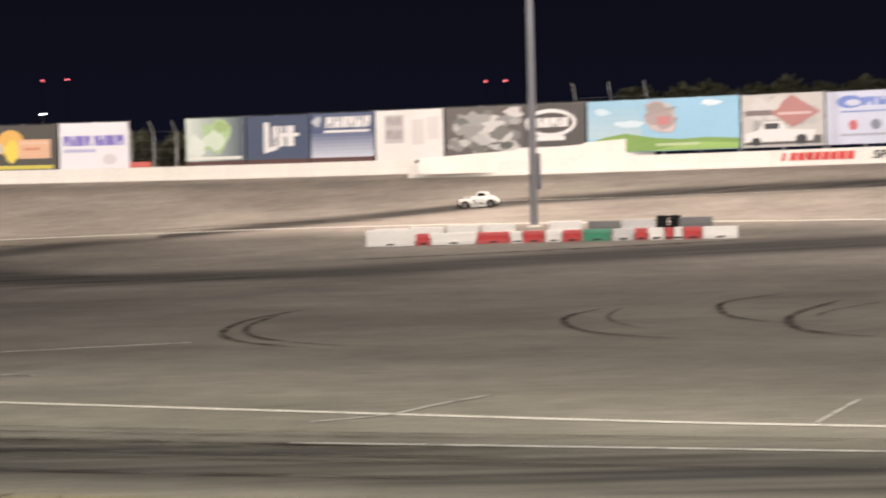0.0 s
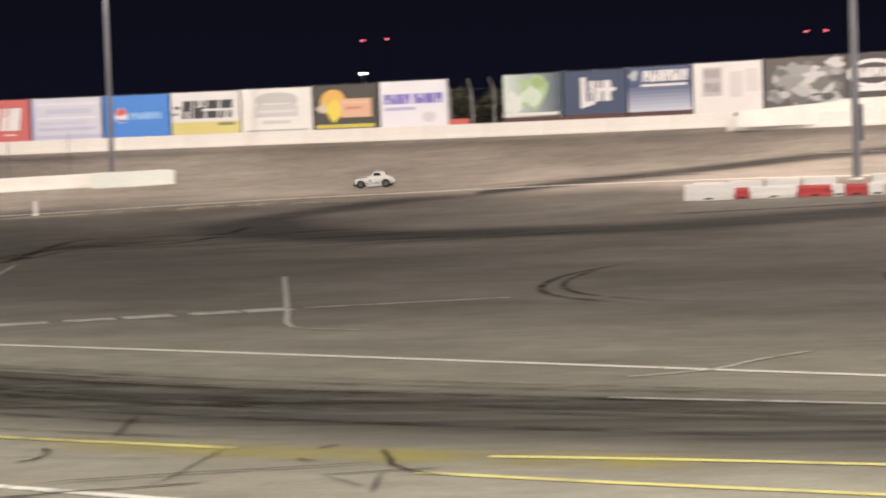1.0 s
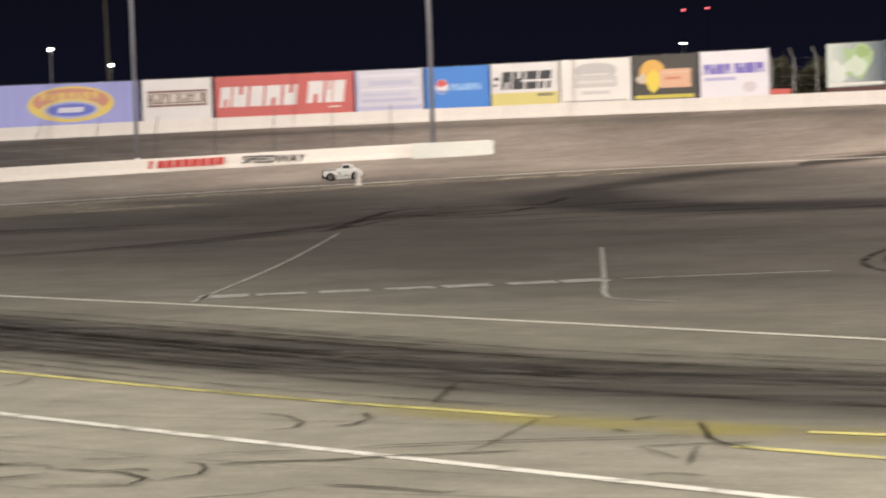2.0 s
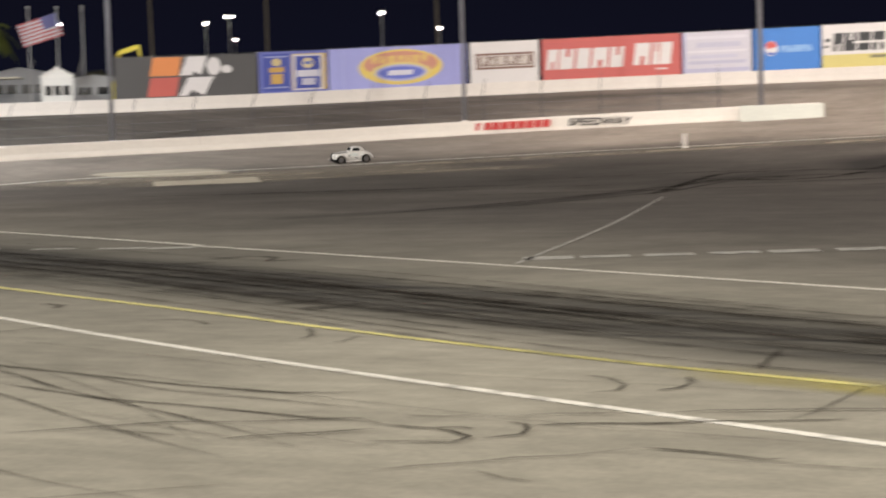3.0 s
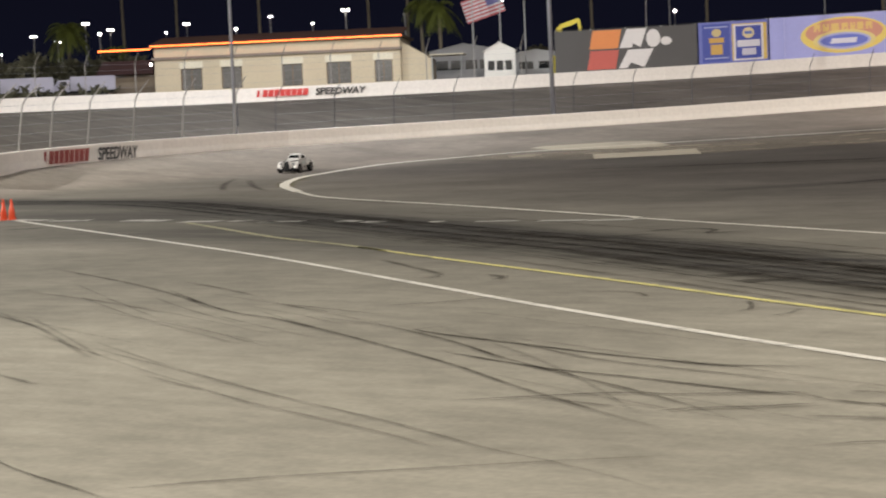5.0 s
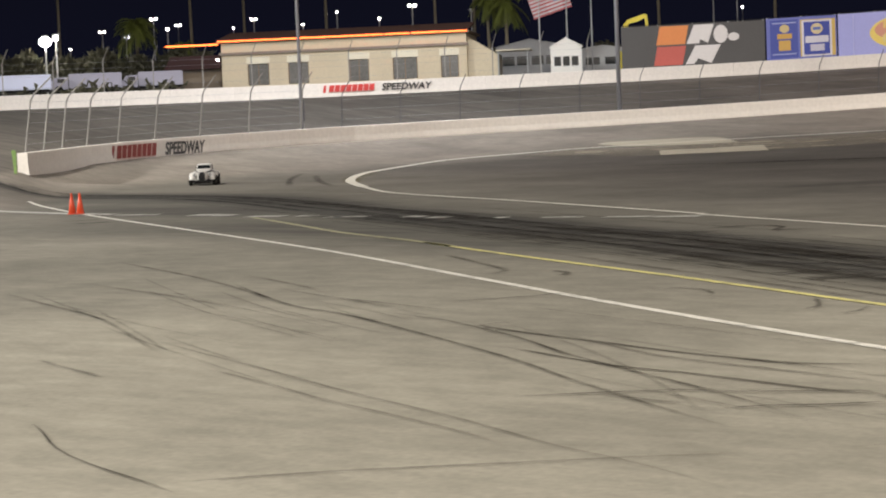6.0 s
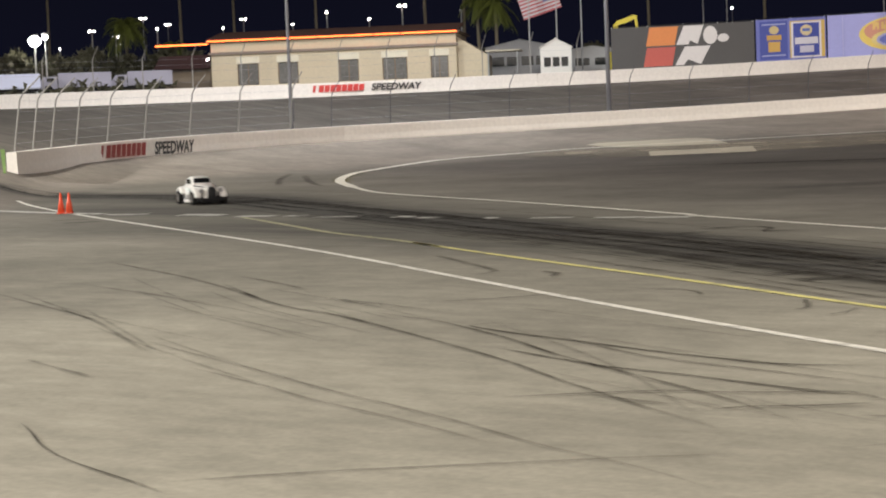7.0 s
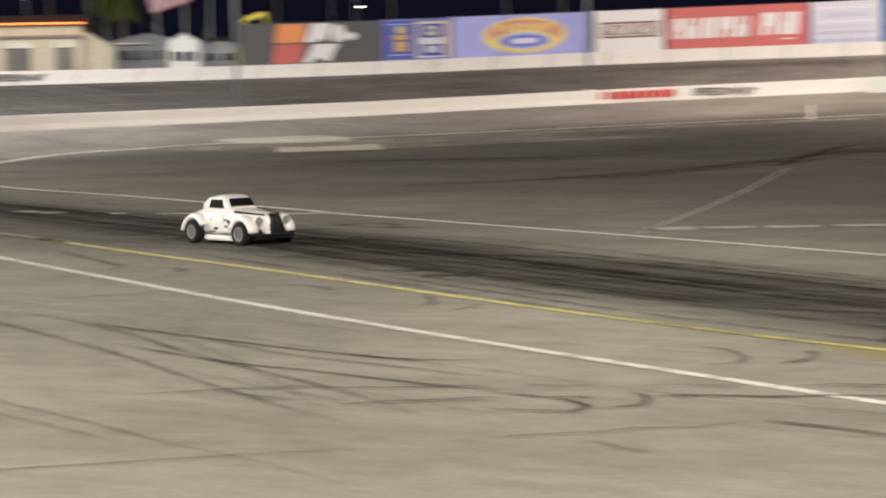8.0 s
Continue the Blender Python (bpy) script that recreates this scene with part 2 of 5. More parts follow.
def curve(points, step):
    """Even steps along a smooth curve through the points."""
    p = [Vector((*q[:2], 0)) for q in points]
    p = [2 * p[0] - p[1]] + p + [2 * p[-1] - p[-2]]
    out = []
    for a, c, d, e in zip(p, p[1:], p[2:], p[3:]):
        k = max(1, int((d - c).length / step))
        for i in range(k):
            s = i / k
            out.append(0.5 * (2 * c + (d - a) * s + (2 * a - 5 * c + 4 * d - e) * s * s + (3 * c - a - 3 * d + e) * s ** 3))
    return out + [p[-2]]


def strip(name, points, width, material, up, label, step=0.7, kind="structure"):
    """A band of paint or rubber that follows the ground."""
    way = curve(points, step)
    bm = bmesh.new()
    layer = bm.loops.layers.uv.new("UVMap")
    rows = []
    for i, q in enumerate(way):
        d = (way[min(i + 1, len(way) - 1)] - way[max(i - 1, 0)]).normalized()
        side = Vector((-d.y, d.x, 0)) * width / 2
        rows.append([bm.verts.new((v.x, v.y, ground_z(v.x, v.y) + up)) for v in (q - side, q, q + side)])
    for i, (a, c) in enumerate(zip(rows, rows[1:])):
        for j in (0, 1):
            f = bm.faces.new((a[j], a[j + 1], c[j + 1], c[j]))
            for loop, uv in zip(f.loops, ((j / 2, i), (j / 2 + .5, i), (j / 2 + .5, i + 1), (j / 2, i + 1))):
                loop[layer].uv = (uv[0], uv[1] / (len(way) - 1))
    data = bpy.data.meshes.new(name)
    bm.to_mesh(data)
    bm.free()
    data.materials.append(material)
    return tagged(new(name, data), label, name.replace("_", " "), kind=kind)


# ---- ground ----
LANE = [(-94.5, 59.6), (-88.9, 60.7), (-70.8, 59.9), (-51.7, 51.1), (-39.1, 45), (-29.5, 40.4), (-20.7, 35.7), (-11, 30.5), (-5, 28.1), (1.5, 26), (12, 23)]
HAIRPIN = [(43.8, 133.6), (32.4, 140.8), (22, 145.6), (13.7, 147.8), (4.3, 148.8), (-3.5, 146), (-11.8, 142.5), (-18.1, 138.5), (-25.5, 133.6), (-28.5, 129.1), (-31.2, 124.3), (-31.5, 118), (-30, 113)]
HAIRPIN_BACK = [(-31.5, 118), (-30, 113), (-27.5, 109.4), (-23.2, 104.9), (-19.5, 102), (-10.4, 100.8), (-4.5, 101.3), (1.4, 104), (9, 106.5), (20, 107.5), (32, 107)]
FEEDER = [(-31.1, 113.1), (-36.2, 108.3), (-38.5, 98.6), (-38, 80.3), (-42.9, 67.5)]


def near(points, x, y):
    """Distance from the places x, y to a curve."""
    way = np.array([(q.x, q.y) for q in curve(points, 1.5)])
    best = np.full(x.shape, 1e9)
    for (ax, ay), (bx, by) in zip(way, way[1:]):
        dx, dy = bx - ax, by - ay
        s = np.clip(((x - ax) * dx + (y - ay) * dy) / (dx * dx + dy * dy + 1e-9), 0, 1)
        best = np.minimum(best, np.hypot(x - ax - s * dx, y - ay - s * dy))
    return best


def build_ground():
    bearings = list(range(-180, -24, 6)) + [-24 + 0.2 * i for i in range(431)] + list(range(64, 180, 6))
    ranges = [3 + 0.55 * i for i in range(122)] + [70.5 + 0.9 * i for i in range(150)] + [210, 225, 250, 290, 350, 450, 700, 1200, 2200, 4500]
    pts = [polar(a, r) for r in ranges for a in bearings] + [(0, 0, 0)]
    k, faces = len(bearings), []
    for i in range(len(ranges) - 1):
        for j in range(k):
            a, c = i * k + j, i * k + (j + 1) % k
            faces.append((a, a + k, c + k, c))
    faces += [(len(pts) - 1, j, (j + 1) % k) for j in range(k)]
    data = bpy.data.meshes.new("ground")
    data.from_pydata(pts, [], faces)
    xyz = np.array(pts)
    x, y = xyz[:, 0], xyz[:, 1]
    fall = lambda d, w, soft: np.clip(1 - (d - w) / soft, 0, 1) ** 1.5
    rubber = 0.95 * fall(near(LANE, x, y), 1.5, 3.3)
    rubber = np.maximum(rubber, 1.0 * fall(near(HAIRPIN, x, y), 1.3, 2.6))
    rubber = np.maximum(rubber, 1.0 * fall(near(HAIRPIN_BACK, x, y), 2.6, 4.2))
    rubber = np.maximum(rubber, 0.6 * fall(near(FEEDER, x, y), 0.3, 2.5))
    # the hollow of the hairpin and the lane's mouth are blackened by many tyres
    for cx, cy, rx, ry, deep in ((-53.2, 106.7, 26, 17, 0.36), (-30.7, 73.7, 20, 14, 0.2), (-44, 43.5, 15, 5.5, 0.74), (-60, 51.5, 16, 5, 0.78), (-33, 39.5, 12, 4, 0.6), (-74, 58, 14, 4.5, 0.6)):
        rubber = np.maximum(rubber, deep * np.clip(1.35 - np.hypot((x - cx) / rx, (y - cy) / ry), 0, 1))
    away = np.array([rim(min(179, max(-179, bearing(px, py)[0])))[0] - math.hypot(px, py) for px, py, _ in pts])
    rubber *= np.where((x < -20) & (y > 60), np.clip((away - 19) / 6, 0.15, 1), 1)
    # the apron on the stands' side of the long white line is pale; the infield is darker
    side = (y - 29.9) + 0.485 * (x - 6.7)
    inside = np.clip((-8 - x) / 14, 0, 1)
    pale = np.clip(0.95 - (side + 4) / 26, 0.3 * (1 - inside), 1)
    # the pale tone fades with distance from the eye
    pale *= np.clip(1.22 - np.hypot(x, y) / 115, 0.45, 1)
    bank = np.zeros(len(pts))
    for i, (px, py, pz) in enumerate(pts[:-1]):
        a, r = bearing(px, py)
        r1 = rim(a)[0]
        w = min(1, max(0, (r - r1 + 25) / 8))
        bank[i] = w * (1 if a < 24 else max(0.55, 1 - (a - 24) / 26))
        r2 = rim(a)[2]
        if r1 - 30 < r < r2 + 1:
            groove = max(0, 1 - abs(r - (r2 - 4.5)) / 5) * (0.4 if a < 20 else 0.72)
            if a > 18 and r > r1:
                groove = max(groove, (0.55 + 0.18 * min(1, max(0, (a - 34) / 8))) * min(1, (a - 18) / 9) * min(1, (r - r1) / 3))
            rubber[i] = max(rubber[i], groove)
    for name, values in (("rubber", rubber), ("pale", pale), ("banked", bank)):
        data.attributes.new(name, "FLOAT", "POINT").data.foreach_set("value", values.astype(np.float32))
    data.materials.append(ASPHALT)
    data.validate()
    for f in data.polygons:
        f.use_smooth = True
    return tagged(new("ground", data), "worn grey asphalt of a speedway infield with dark rubbered lanes", "ground", kind="structure")


build_ground()
LOOP = [(-14.6, 40.1), (-25.4, 45.4), (-35.9, 50.6), (-49.4, 57.3), (-62, 63.3), (-69.6, 68.8), (-77.2, 75.3), (-84.1, 82.7), (-88.9, 89.4), (-91.8, 98.5), (-90.1, 105), (-86.8, 111.2), (-77.4, 120.6), (-61.9, 131.4), (-51.6, 135.9), (-37, 140.3), (-19.4, 140), (-5.7, 137.3), (8.6, 131.2), (27.3, 120.1), (48.7, 107.1)]
strip("white_line", [(-79.3, 55.5), (-64.7, 48.1), (-39.5, 36.6), (-28.1, 30.8), (-20.9, 27.1), (-13.7, 23.7), (-3.6, 19.4), (6, 15.5)], 0.21, WHITE_LINE, 0.012, "broad white painted line across the pale asphalt apron")
strip("yellow_line", [(-53.9, 47.5), (-48.1, 44.3), (-43, 41.5), (-38.5, 39.5), (-35, 37.8)], 0.26, FADED_YELLOW, 0.014, "almost worn-away yellow line on blackened asphalt")
strip("yellow_line", [(-36.9, 38.7), (-31, 35.7), (-23.3, 32), (-16.7, 28.7), (-11.1, 26.15), (-8.3, 25.1), (-6.9, 24.6)], 0.2, YELLOW_LINE, 0.014, "worn yellow painted line beside the rubbered lane")
strip("yellow_line", [(-3.4, 23.6), (-1.9, 23.35), (0.2, 22.9), (3.2, 22.2), (9, 21)], 0.18, YELLOW_LINE, 0.014, "worn yellow painted line beyond its smeared stretch")
strip("yellow_line", [(-4.1, 22.4), (-1.6, 21.5), (1.2, 20.6), (5, 19.3)], 0.18, YELLOW_LINE, 0.012, "worn yellow painted line that splits off the first")
strip("white_line", LOOP[2:6], 0.3, EDGE_LINE, 0.026, "white painted edge line that loops round the infield hairpin")
strip("white_line", LOOP[5:], 0.56, EDGE_LINE, 0.034, "white painted edge line that loops round the infield hairpin")
strip("white_line", [(-36.2, 50.6), (-14.4, 40.2), (1.9, 32), (6.7, 29.9), (16, 26)], 0.25, EDGE_LINE, 0.012, "long straight white painted line on grey asphalt")
strip("white_line", [(-2.4, 29.6), (1.7, 28.3), (6.1, 26.9), (12, 25)], 0.2, FADED_LINE, 0.013, "faded white painted line on dark asphalt")
strip("white_line", [(4.2, 151), (17.5, 145), (31.5, 138.6), (43.9, 131.7)], 0.22, FADED_LINE, 0.016, "faded white lane line on the banked track")
strip("white_line", [(-2.3, 32.5), (-1.0, 33.3), (-0.3, 34.7), (0.8, 36.4)], 0.14, FADED_LINE, 0.014, "thin faded white slanting mark on asphalt")
strip("white_line", [(5.8, 30.6), (7.2, 34)], 0.1, FADED_LINE, 0.014, "thin faded white slanting mark on asphalt")
strip("white_line", [(-17, 68), (-12.7, 51), (-11.4, 45.8), (-10.7, 44.3), (-9.2, 43.5)], 0.14, FADED_LINE, 0.014, "faded white cross line on dark asphalt")
for k in range(7):
    x0 = -22.4 + k * 1.45 + random.uniform(-0.15, 0.15)
    strip("white_dash", [(x0, 45.9 + (x0 + 22.4) * 0.53), (x0 + 1.15, 46.5 + (x0 + 22.4) * 0.53)], random.uniform(0.7, 1.4), FADED_LINE, 0.012, "short worn white dash of a broken line", 0.3)
strip("white_line", [(-12.3, 51.3), (-7, 53.6)], 0.3, FADED_LINE, 0.013, "thin worn white line on dark asphalt")
strip("white_line", [(-21.7, 44.3), (-26.5, 61.4), (-33.6, 84.2)], 0.13, FADED_LINE, 0.012, "thin faded white diagonal line on dark asphalt")
strip("white_line", [(-75, 50), (-72.9, 49.7), (-66.3, 48.7), (-63.5, 48.6)], 0.7, FADED_LINE, 0.014, "faded white line on dark asphalt beside the cones")
for x, long in ((-61.8, 1.9), (-57.9, 1.2), (-56.7, 0.9), (-53.9, 1.5), (-52.2, 0.7), (-50.2, 0.5), (-49.7, 1.6), (-46.7, 0.8), (-45.3, 0.8), (-42.6, 0.5), (-40.3, 1.4), (-37.9, 1.6), (-36.2, 1.5)):
    y = 48.3 + 0.05 * max(0, x + 46) ** 1.3 + random.uniform(-0.35, 0.35)
    strip("white_dash", [(x - long / 2, y - long * 0.14), (x + long / 2, y + long * 0.16)], random.uniform(0.5, 0.95), FADED_LINE, 0.014, "short faded white dash of a broken line", 0.3)


def slab(name, near_edge, far_edge, material, up, label):
    """A thin sheet of concrete between two edges, following the ground."""
    a, c = curve(near_edge, 0.8), curve(far_edge, 0.8)
    n, bm, rows = 24, bmesh.new(), []
    for i in range(n + 1):
        p, q = a[round(i / n * (len(a) - 1))], c[round(i / n * (len(c) - 1))]
        rows.append([bm.verts.new((v.x, v.y, ground_z(v.x, v.y) + up)) for v in (p.lerp(q, j / 6) for j in range(7))])
    for r0, r1 in zip(rows, rows[1:]):
        for j in range(6):
            bm.faces.new((r0[j], r0[j + 1], r1[j + 1], r1[j]))
    data = bpy.data.meshes.new(name)
    bm.to_mesh(data)
    bm.free()
    data.materials.append(material)
    return tagged(new(name, data), label, "concrete patch", kind="structure")


slab("concrete_patch", [(-89.4, 112.6), (-84.5, 111.4), (-79.2, 114.6)], [(-89.6, 114.2), (-84, 119), (-79.0, 115.6)], PATCH, 0.03, "pale poured concrete patch beside the edge line")
slab("concrete_patch", [(-77.2, 103.9), (-71.2, 107.6)], [(-80.2, 107.8), (-75.0, 112.7)], PATCH, 0.034, "pale poured concrete patch inside the edge line")
strip("dust_band", [(-85.5, 108.8), (-76.5, 116.6), (-61.0, 128.4), (-44, 135.5), (-22, 137.5)], 5.5, DUST, 0.02, "pale dust swept along the inside of the edge line")
strip("dust_band", [(-83, 103.5), (-75, 107.5), (-66.0, 114.8), (-55, 121)], 5.0, DUST, 0.018, "pale dust trailing from the concrete patch")
strip("dust_band", [(-90, 104.5), (-82, 108.6), (-72.0, 115), (-62, 122)], 8.0, DUST, 0.016, "wide pale dust round the concrete patches")
strip("edge_smear", [(-74.5, 72.9), (-81, 79.2), (-88.0, 88.0)], 1.2, YELLOW_SMEAR, 0.03, "yellowed paint at the tip of the edge line loop")
strip("yellow_smear", [(-10, 25.6), (-6.6, 24.3), (-3.1, 23.4), (0, 22.8)], 1.6, YELLOW_SMEAR, 0.012, "faded olive yellow smear round the painted line")
strip("tyre_mark", [(-23.1, 142.5), (-16, 144), (-8.5, 143.1), (-2.1, 140.2)], 0.6, SKID, 0.03, "dark tyre streak across the edge line")
strip("tyre_mark", [(-7.6, 110.2), (0, 111.1), (9.8, 112.2), (19.6, 112.7)], 1.2, SKID, 0.03, "broad dark tyre streak before the barriers")
strip("tyre_mark", [(-40.7, 67.2), (-38.5, 83.3), (-37.4, 98.3), (-31.3, 108.5)], 0.5, SKID, 0.03, "dark tyre streak that feeds into the hairpin")
for k in range(9):
    x, y = -62 + 6.0 * k, 103 - 1.0 * k + random.uniform(-9, 9)
    strip("tyre_mark", [(x - 9, y - 3.5), (x, y + random.uniform(-1, 1)), (x + 9, y + 4)], random.uniform(0.5, 1.4), SKID_FAINT, 0.034 + 0.001 * k, "long faint rubber streak in the dark infield")
for x, y in ((-58.5, 43.5), (-60.7, 44.6), (-21.5, 33.4), (-20.2, 32.7), (-31, 43)):
    strip("tyre_mark", [(x - 0.5, y - 0.4), (x, y + 0.2), (x + 0.4, y + 0.9)], 0.5, SKID, 0.036, "short dark scuff on the asphalt", 0.2)
def skid(film, width, *way):
    """One tyre mark, or the crack, through the places given."""
    SKIDS.append(strip("tyre_mark", way, width, film, 0.02 + 0.0025 * (len(SKIDS) % 7), "dark tyre mark of rubber, or the one crack, on the asphalt", 0.4))


SKIDS = []
skid(SKID, 0.34, (-4.7, 71.6), (-6.4, 64.3), (-6.6, 58), (-5.6, 53.4), (-3, 49.3))
skid(SKID, 0.30, (-5.6, 67.6), (-6.1, 60.8), (-5.4, 55.3), (-3.4, 51.6), (-1, 49.5))
skid(SKID, 0.32, (5.7, 66.8), (4, 62.2), (3.6, 57.7), (4.2, 53.5), (6.6, 49.3))
skid(SKID_FAINT, 0.26, (6.1, 66.6), (5.2, 61.7), (5.1, 58), (5.6, 54.5))
skid(SKID, 0.34, (13.1, 73.9), (10, 68.7), (9, 63.4), (8.9, 58.5), (10.5, 54))
skid(SKID, 0.40, (14.2, 68.7), (11, 60.7), (9.8, 55.2), (9.9, 51.4), (11.6, 48))
skid(SKID_FAINT, 0.30, (15, 66.2), (12.4, 61.8), (11.1, 58.5))
skid(SKID, 0.40, (-38, 71.7), (-35.9, 88.4), (-35.9, 100.5), (-30.4, 104.8))
skid(SKID_FAINT, 0.40, (-38.9, 70.1), (-37.4, 87), (-37.2, 100.8), (-32.5, 108.7))
skid(SKID, 0.30, (-31.6, 44.6), (-31.0, 46.0), (-29.8, 45.6), (-29.3, 44.5), (-28.4, 45.3))
skid(SKID_FAINT, 0.25, (-33.0, 35.3), (-29.1, 32.8), (-28.1, 32.0), (-27.9, 31.2))
skid(SKID, 0.25, (-27.1, 32.4), (-26.4, 32.1), (-26.0, 31.4))
skid(SKID, 0.11, (-32.4, 27.8), (-27.4, 24.9), (-25.2, 24.1), (-24.7, 23.9), (-22.2, 22.7), (-20.4, 21.8), (-17.9, 20.5), (-15.9, 19.3), (-14.3, 18.4), (-13.0, 17.7), (-11.8, 17.1))
skid(SKID, 0.11, (-25.0, 24.1), (-24.5, 24.5), (-23.1, 24.1), (-22.3, 23.9), (-19.7, 22.6), (-17.6, 21.3), (-15.7, 20.3), (-14.3, 19.6), (-13.0, 18.9), (-12.2, 18.4), (-11.3, 17.8))
skid(SKID_DARK, 0.11, (-20.6, 24.2), (-21.3, 24.1), (-21.4, 23.7), (-20.4, 23.3), (-17.8, 22.6), (-16.3, 22.2), (-15.1, 22.0), (-14.2, 21.9), (-13.0, 22.3))
skid(SKID_DARK, 0.10, (-19.0, 21.6), (-17.3, 21.0), (-16.0, 20.6), (-15.0, 20.5), (-14.0, 20.3), (-13.0, 20.1), (-11.6, 19.9))
skid(SKID_FAINT, 0.14, (-19.4, 23.3), (-17.1, 22.1), (-15.8, 21.6), (-13.8, 21.2), (-12.1, 20.8))
skid(SKID_DARK, 0.10, (-15.6, 17.8), (-15.1, 18.3), (-14.1, 19.2), (-13.4, 19.4), (-12.3, 20.0), (-11.8, 20.2))
skid(SKID_DARK, 0.10, (-12.8, 18.2), (-12.5, 18.6), (-11.9, 19.0), (-11.4, 19.5))
skid(SKID_FAINT, 0.08, (-25.0, 19.8), (-22.9, 19.0), (-19.8, 17.9), (-18.0, 17.2), (-15.3, 16.3), (-14.0, 15.8), (-12.7, 15.3), (-11.9, 15.1), (-10.8, 14.7), (-9.9, 14.3))
skid(SKID_FAINT, 0.09, (-21.4, 17.8), (-19.2, 17.1), (-17.6, 16.5), (-16.2, 16.1), (-14.6, 15.6), (-13.3, 15.1))
skid(SKID_FAINT, 0.11, (-14.9, 11.9), (-14.4, 12.6), (-13.9, 13.2), (-13.1, 14.0), (-12.3, 14.8), (-11.9, 15.2), (-11.0, 16.0))
skid(SKID_FAINT, 0.14, (-35.8, 24.3), (-33.2, 23.3), (-29.7, 22.0), (-28.0, 21.2), (-23.7, 18.8))
skid(SKID_FAINT, 0.17, (-40.6, 31.1), (-34.8, 28.7), (-30.7, 26.7), (-27.4, 24.8))
skid(SKID_FAINT, 0.17, (-35.5, 26.4), (-31.2, 25.2), (-28.1, 24.1))
skid(SKID_FAINT, 0.17, (-33.4, 29.2), (-31.0, 28.2), (-28.9, 27.2))
skid(SKID_FAINT, 0.15, (-27.2, 26.1), (-25.5, 25.7), (-23.5, 25.2))
skid(SKID_FAINT, 0.12, (-24.7, 17.3), (-23.8, 17.0), (-22.0, 16.5))
skid(SKID_FAINT, 0.16, (-24.7, 26.5), (-24.0, 27.5), (-23.5, 28.6))
skid(SKID_FAINT, 0.16, (-22.8, 29.3), (-22.1, 30.0), (-21.3, 29.9), (-20.6, 29.2))
skid(SKID_FAINT, 0.14, (-18.5, 29.3), (-17.7, 28.1), (-17.7, 27.6))
skid(SKID_FAINT, 0.14, (-16.9, 28.4), (-16.7, 27.7), (-16.8, 27.3))
skid(SKID_FAINT, 0.13, (-14.8, 18.5), (-14.3, 18.4), (-13.4, 18.3))
# a crack in the apron, drawn as a thin strip of the skid film
skid(SKID, 0.05, (-19.1, 13.2), (-19.3, 13.4), (-18.7, 13.1), (-17.6, 12.5), (-16.5, 12.1), (-14.9, 11.7), (-14.3, 11.5))
skid(SKID_FAINT, 0.55, (-92.4, 85.9), (-85.9, 78.9), (-76.7, 70.2))
skid(SKID_FAINT, 0.55, (-89.5, 84.2), (-79.3, 75.0), (-72.8, 69.8))
skid(SKID, 0.13, (-11.6, 20.5), (-11.1, 20.6), (-10.8, 20.8))
skid(SKID, 0.12, (-11.5, 19.8), (-10.9, 19.7), (-10.5, 19.9), (-10.3, 19.8))
skid(SKID_DARK, 0.10, (-10.6, 18.7), (-10.1, 18.9), (-10.1, 19.3), (-10.5, 19.6), (-10.8, 19.7))
skid(SKID_DARK, 0.10, (-9.9, 19.2), (-9.6, 19.6), (-9.7, 20.0), (-9.9, 20.3), (-10.2, 20.4))
skid(SKID_FAINT, 0.13, (-11.1, 18.6), (-10.5, 18.8), (-9.9, 19.1))
skid(SKID_FAINT, 0.14, (-10.5, 20.7), (-9.9, 21.1), (-9.0, 21.4))
skid(SKID_DARK, 0.10, (-9.8, 20.3), (-9.3, 20.6), (-8.6, 20.8), (-8.3, 21.0))
skid(SKID, 0.14, (-11.1, 24.6), (-10.6, 24.4), (-10.1, 23.8), (-10.0, 23.3), (-10.3, 22.9))
skid(SKID, 0.14, (-9.6, 24.8), (-9.3, 24.2), (-9.3, 23.7), (-9.5, 23.4))
skid(SKID_FAINT, 0.11, (-10.2, 16.8), (-9.8, 17.4), (-9.3, 17.8), (-9.0, 18.2), (-8.5, 18.5), (-8.0, 19.2))
skid(SKID_FAINT, 0.11, (-9.1, 17.4), (-8.6, 17.1), (-8.2, 17.0))
skid(SKID_FAINT, 0.13, (-13.4, 19.6), (-12.7, 19.9), (-12.1, 20.1), (-11.4, 19.7))
skid(SKID_DARK, 0.10, (-8.8, 21.4), (-8.2, 21.9), (-7.6, 22.1), (-6.9, 22.4), (-5.6, 22.8), (-4.7, 23.1))
skid(SKID_DARK, 0.10, (-8.6, 20.7), (-7.9, 21.2), (-7.3, 21.4), (-6.4, 21.8))
skid(SKID_DARK, 0.10, (-5.2, 22.2), (-4.5, 22.5), (-3.8, 22.7))
skid(SKID_DARK, 0.10, (-4.9, 24.4), (-4.6, 23.4), (-4.5, 23.0), (-4.2, 22.5), (-3.7, 22.1))
skid(SKID_FAINT, 0.12, (-4.5, 22.4), (-4.4, 21.5), (-4.3, 20.8))
skid(SKID_FAINT, 0.13, (-5.2, 22.2), (-4.8, 21.7), (-4.5, 21.3))
skid(SKID, 0.14, (-5.7, 24.3), (-5.7, 24.4), (-5.5, 24.7))
skid(SKID, 0.13, (-5.8, 23.5), (-5.6, 23.3), (-5.5, 23.3))
skid(SKID, 0.11, (-4.7, 20.2), (-4.5, 20.4), (-4.3, 20.4), (-4.0, 20.3))
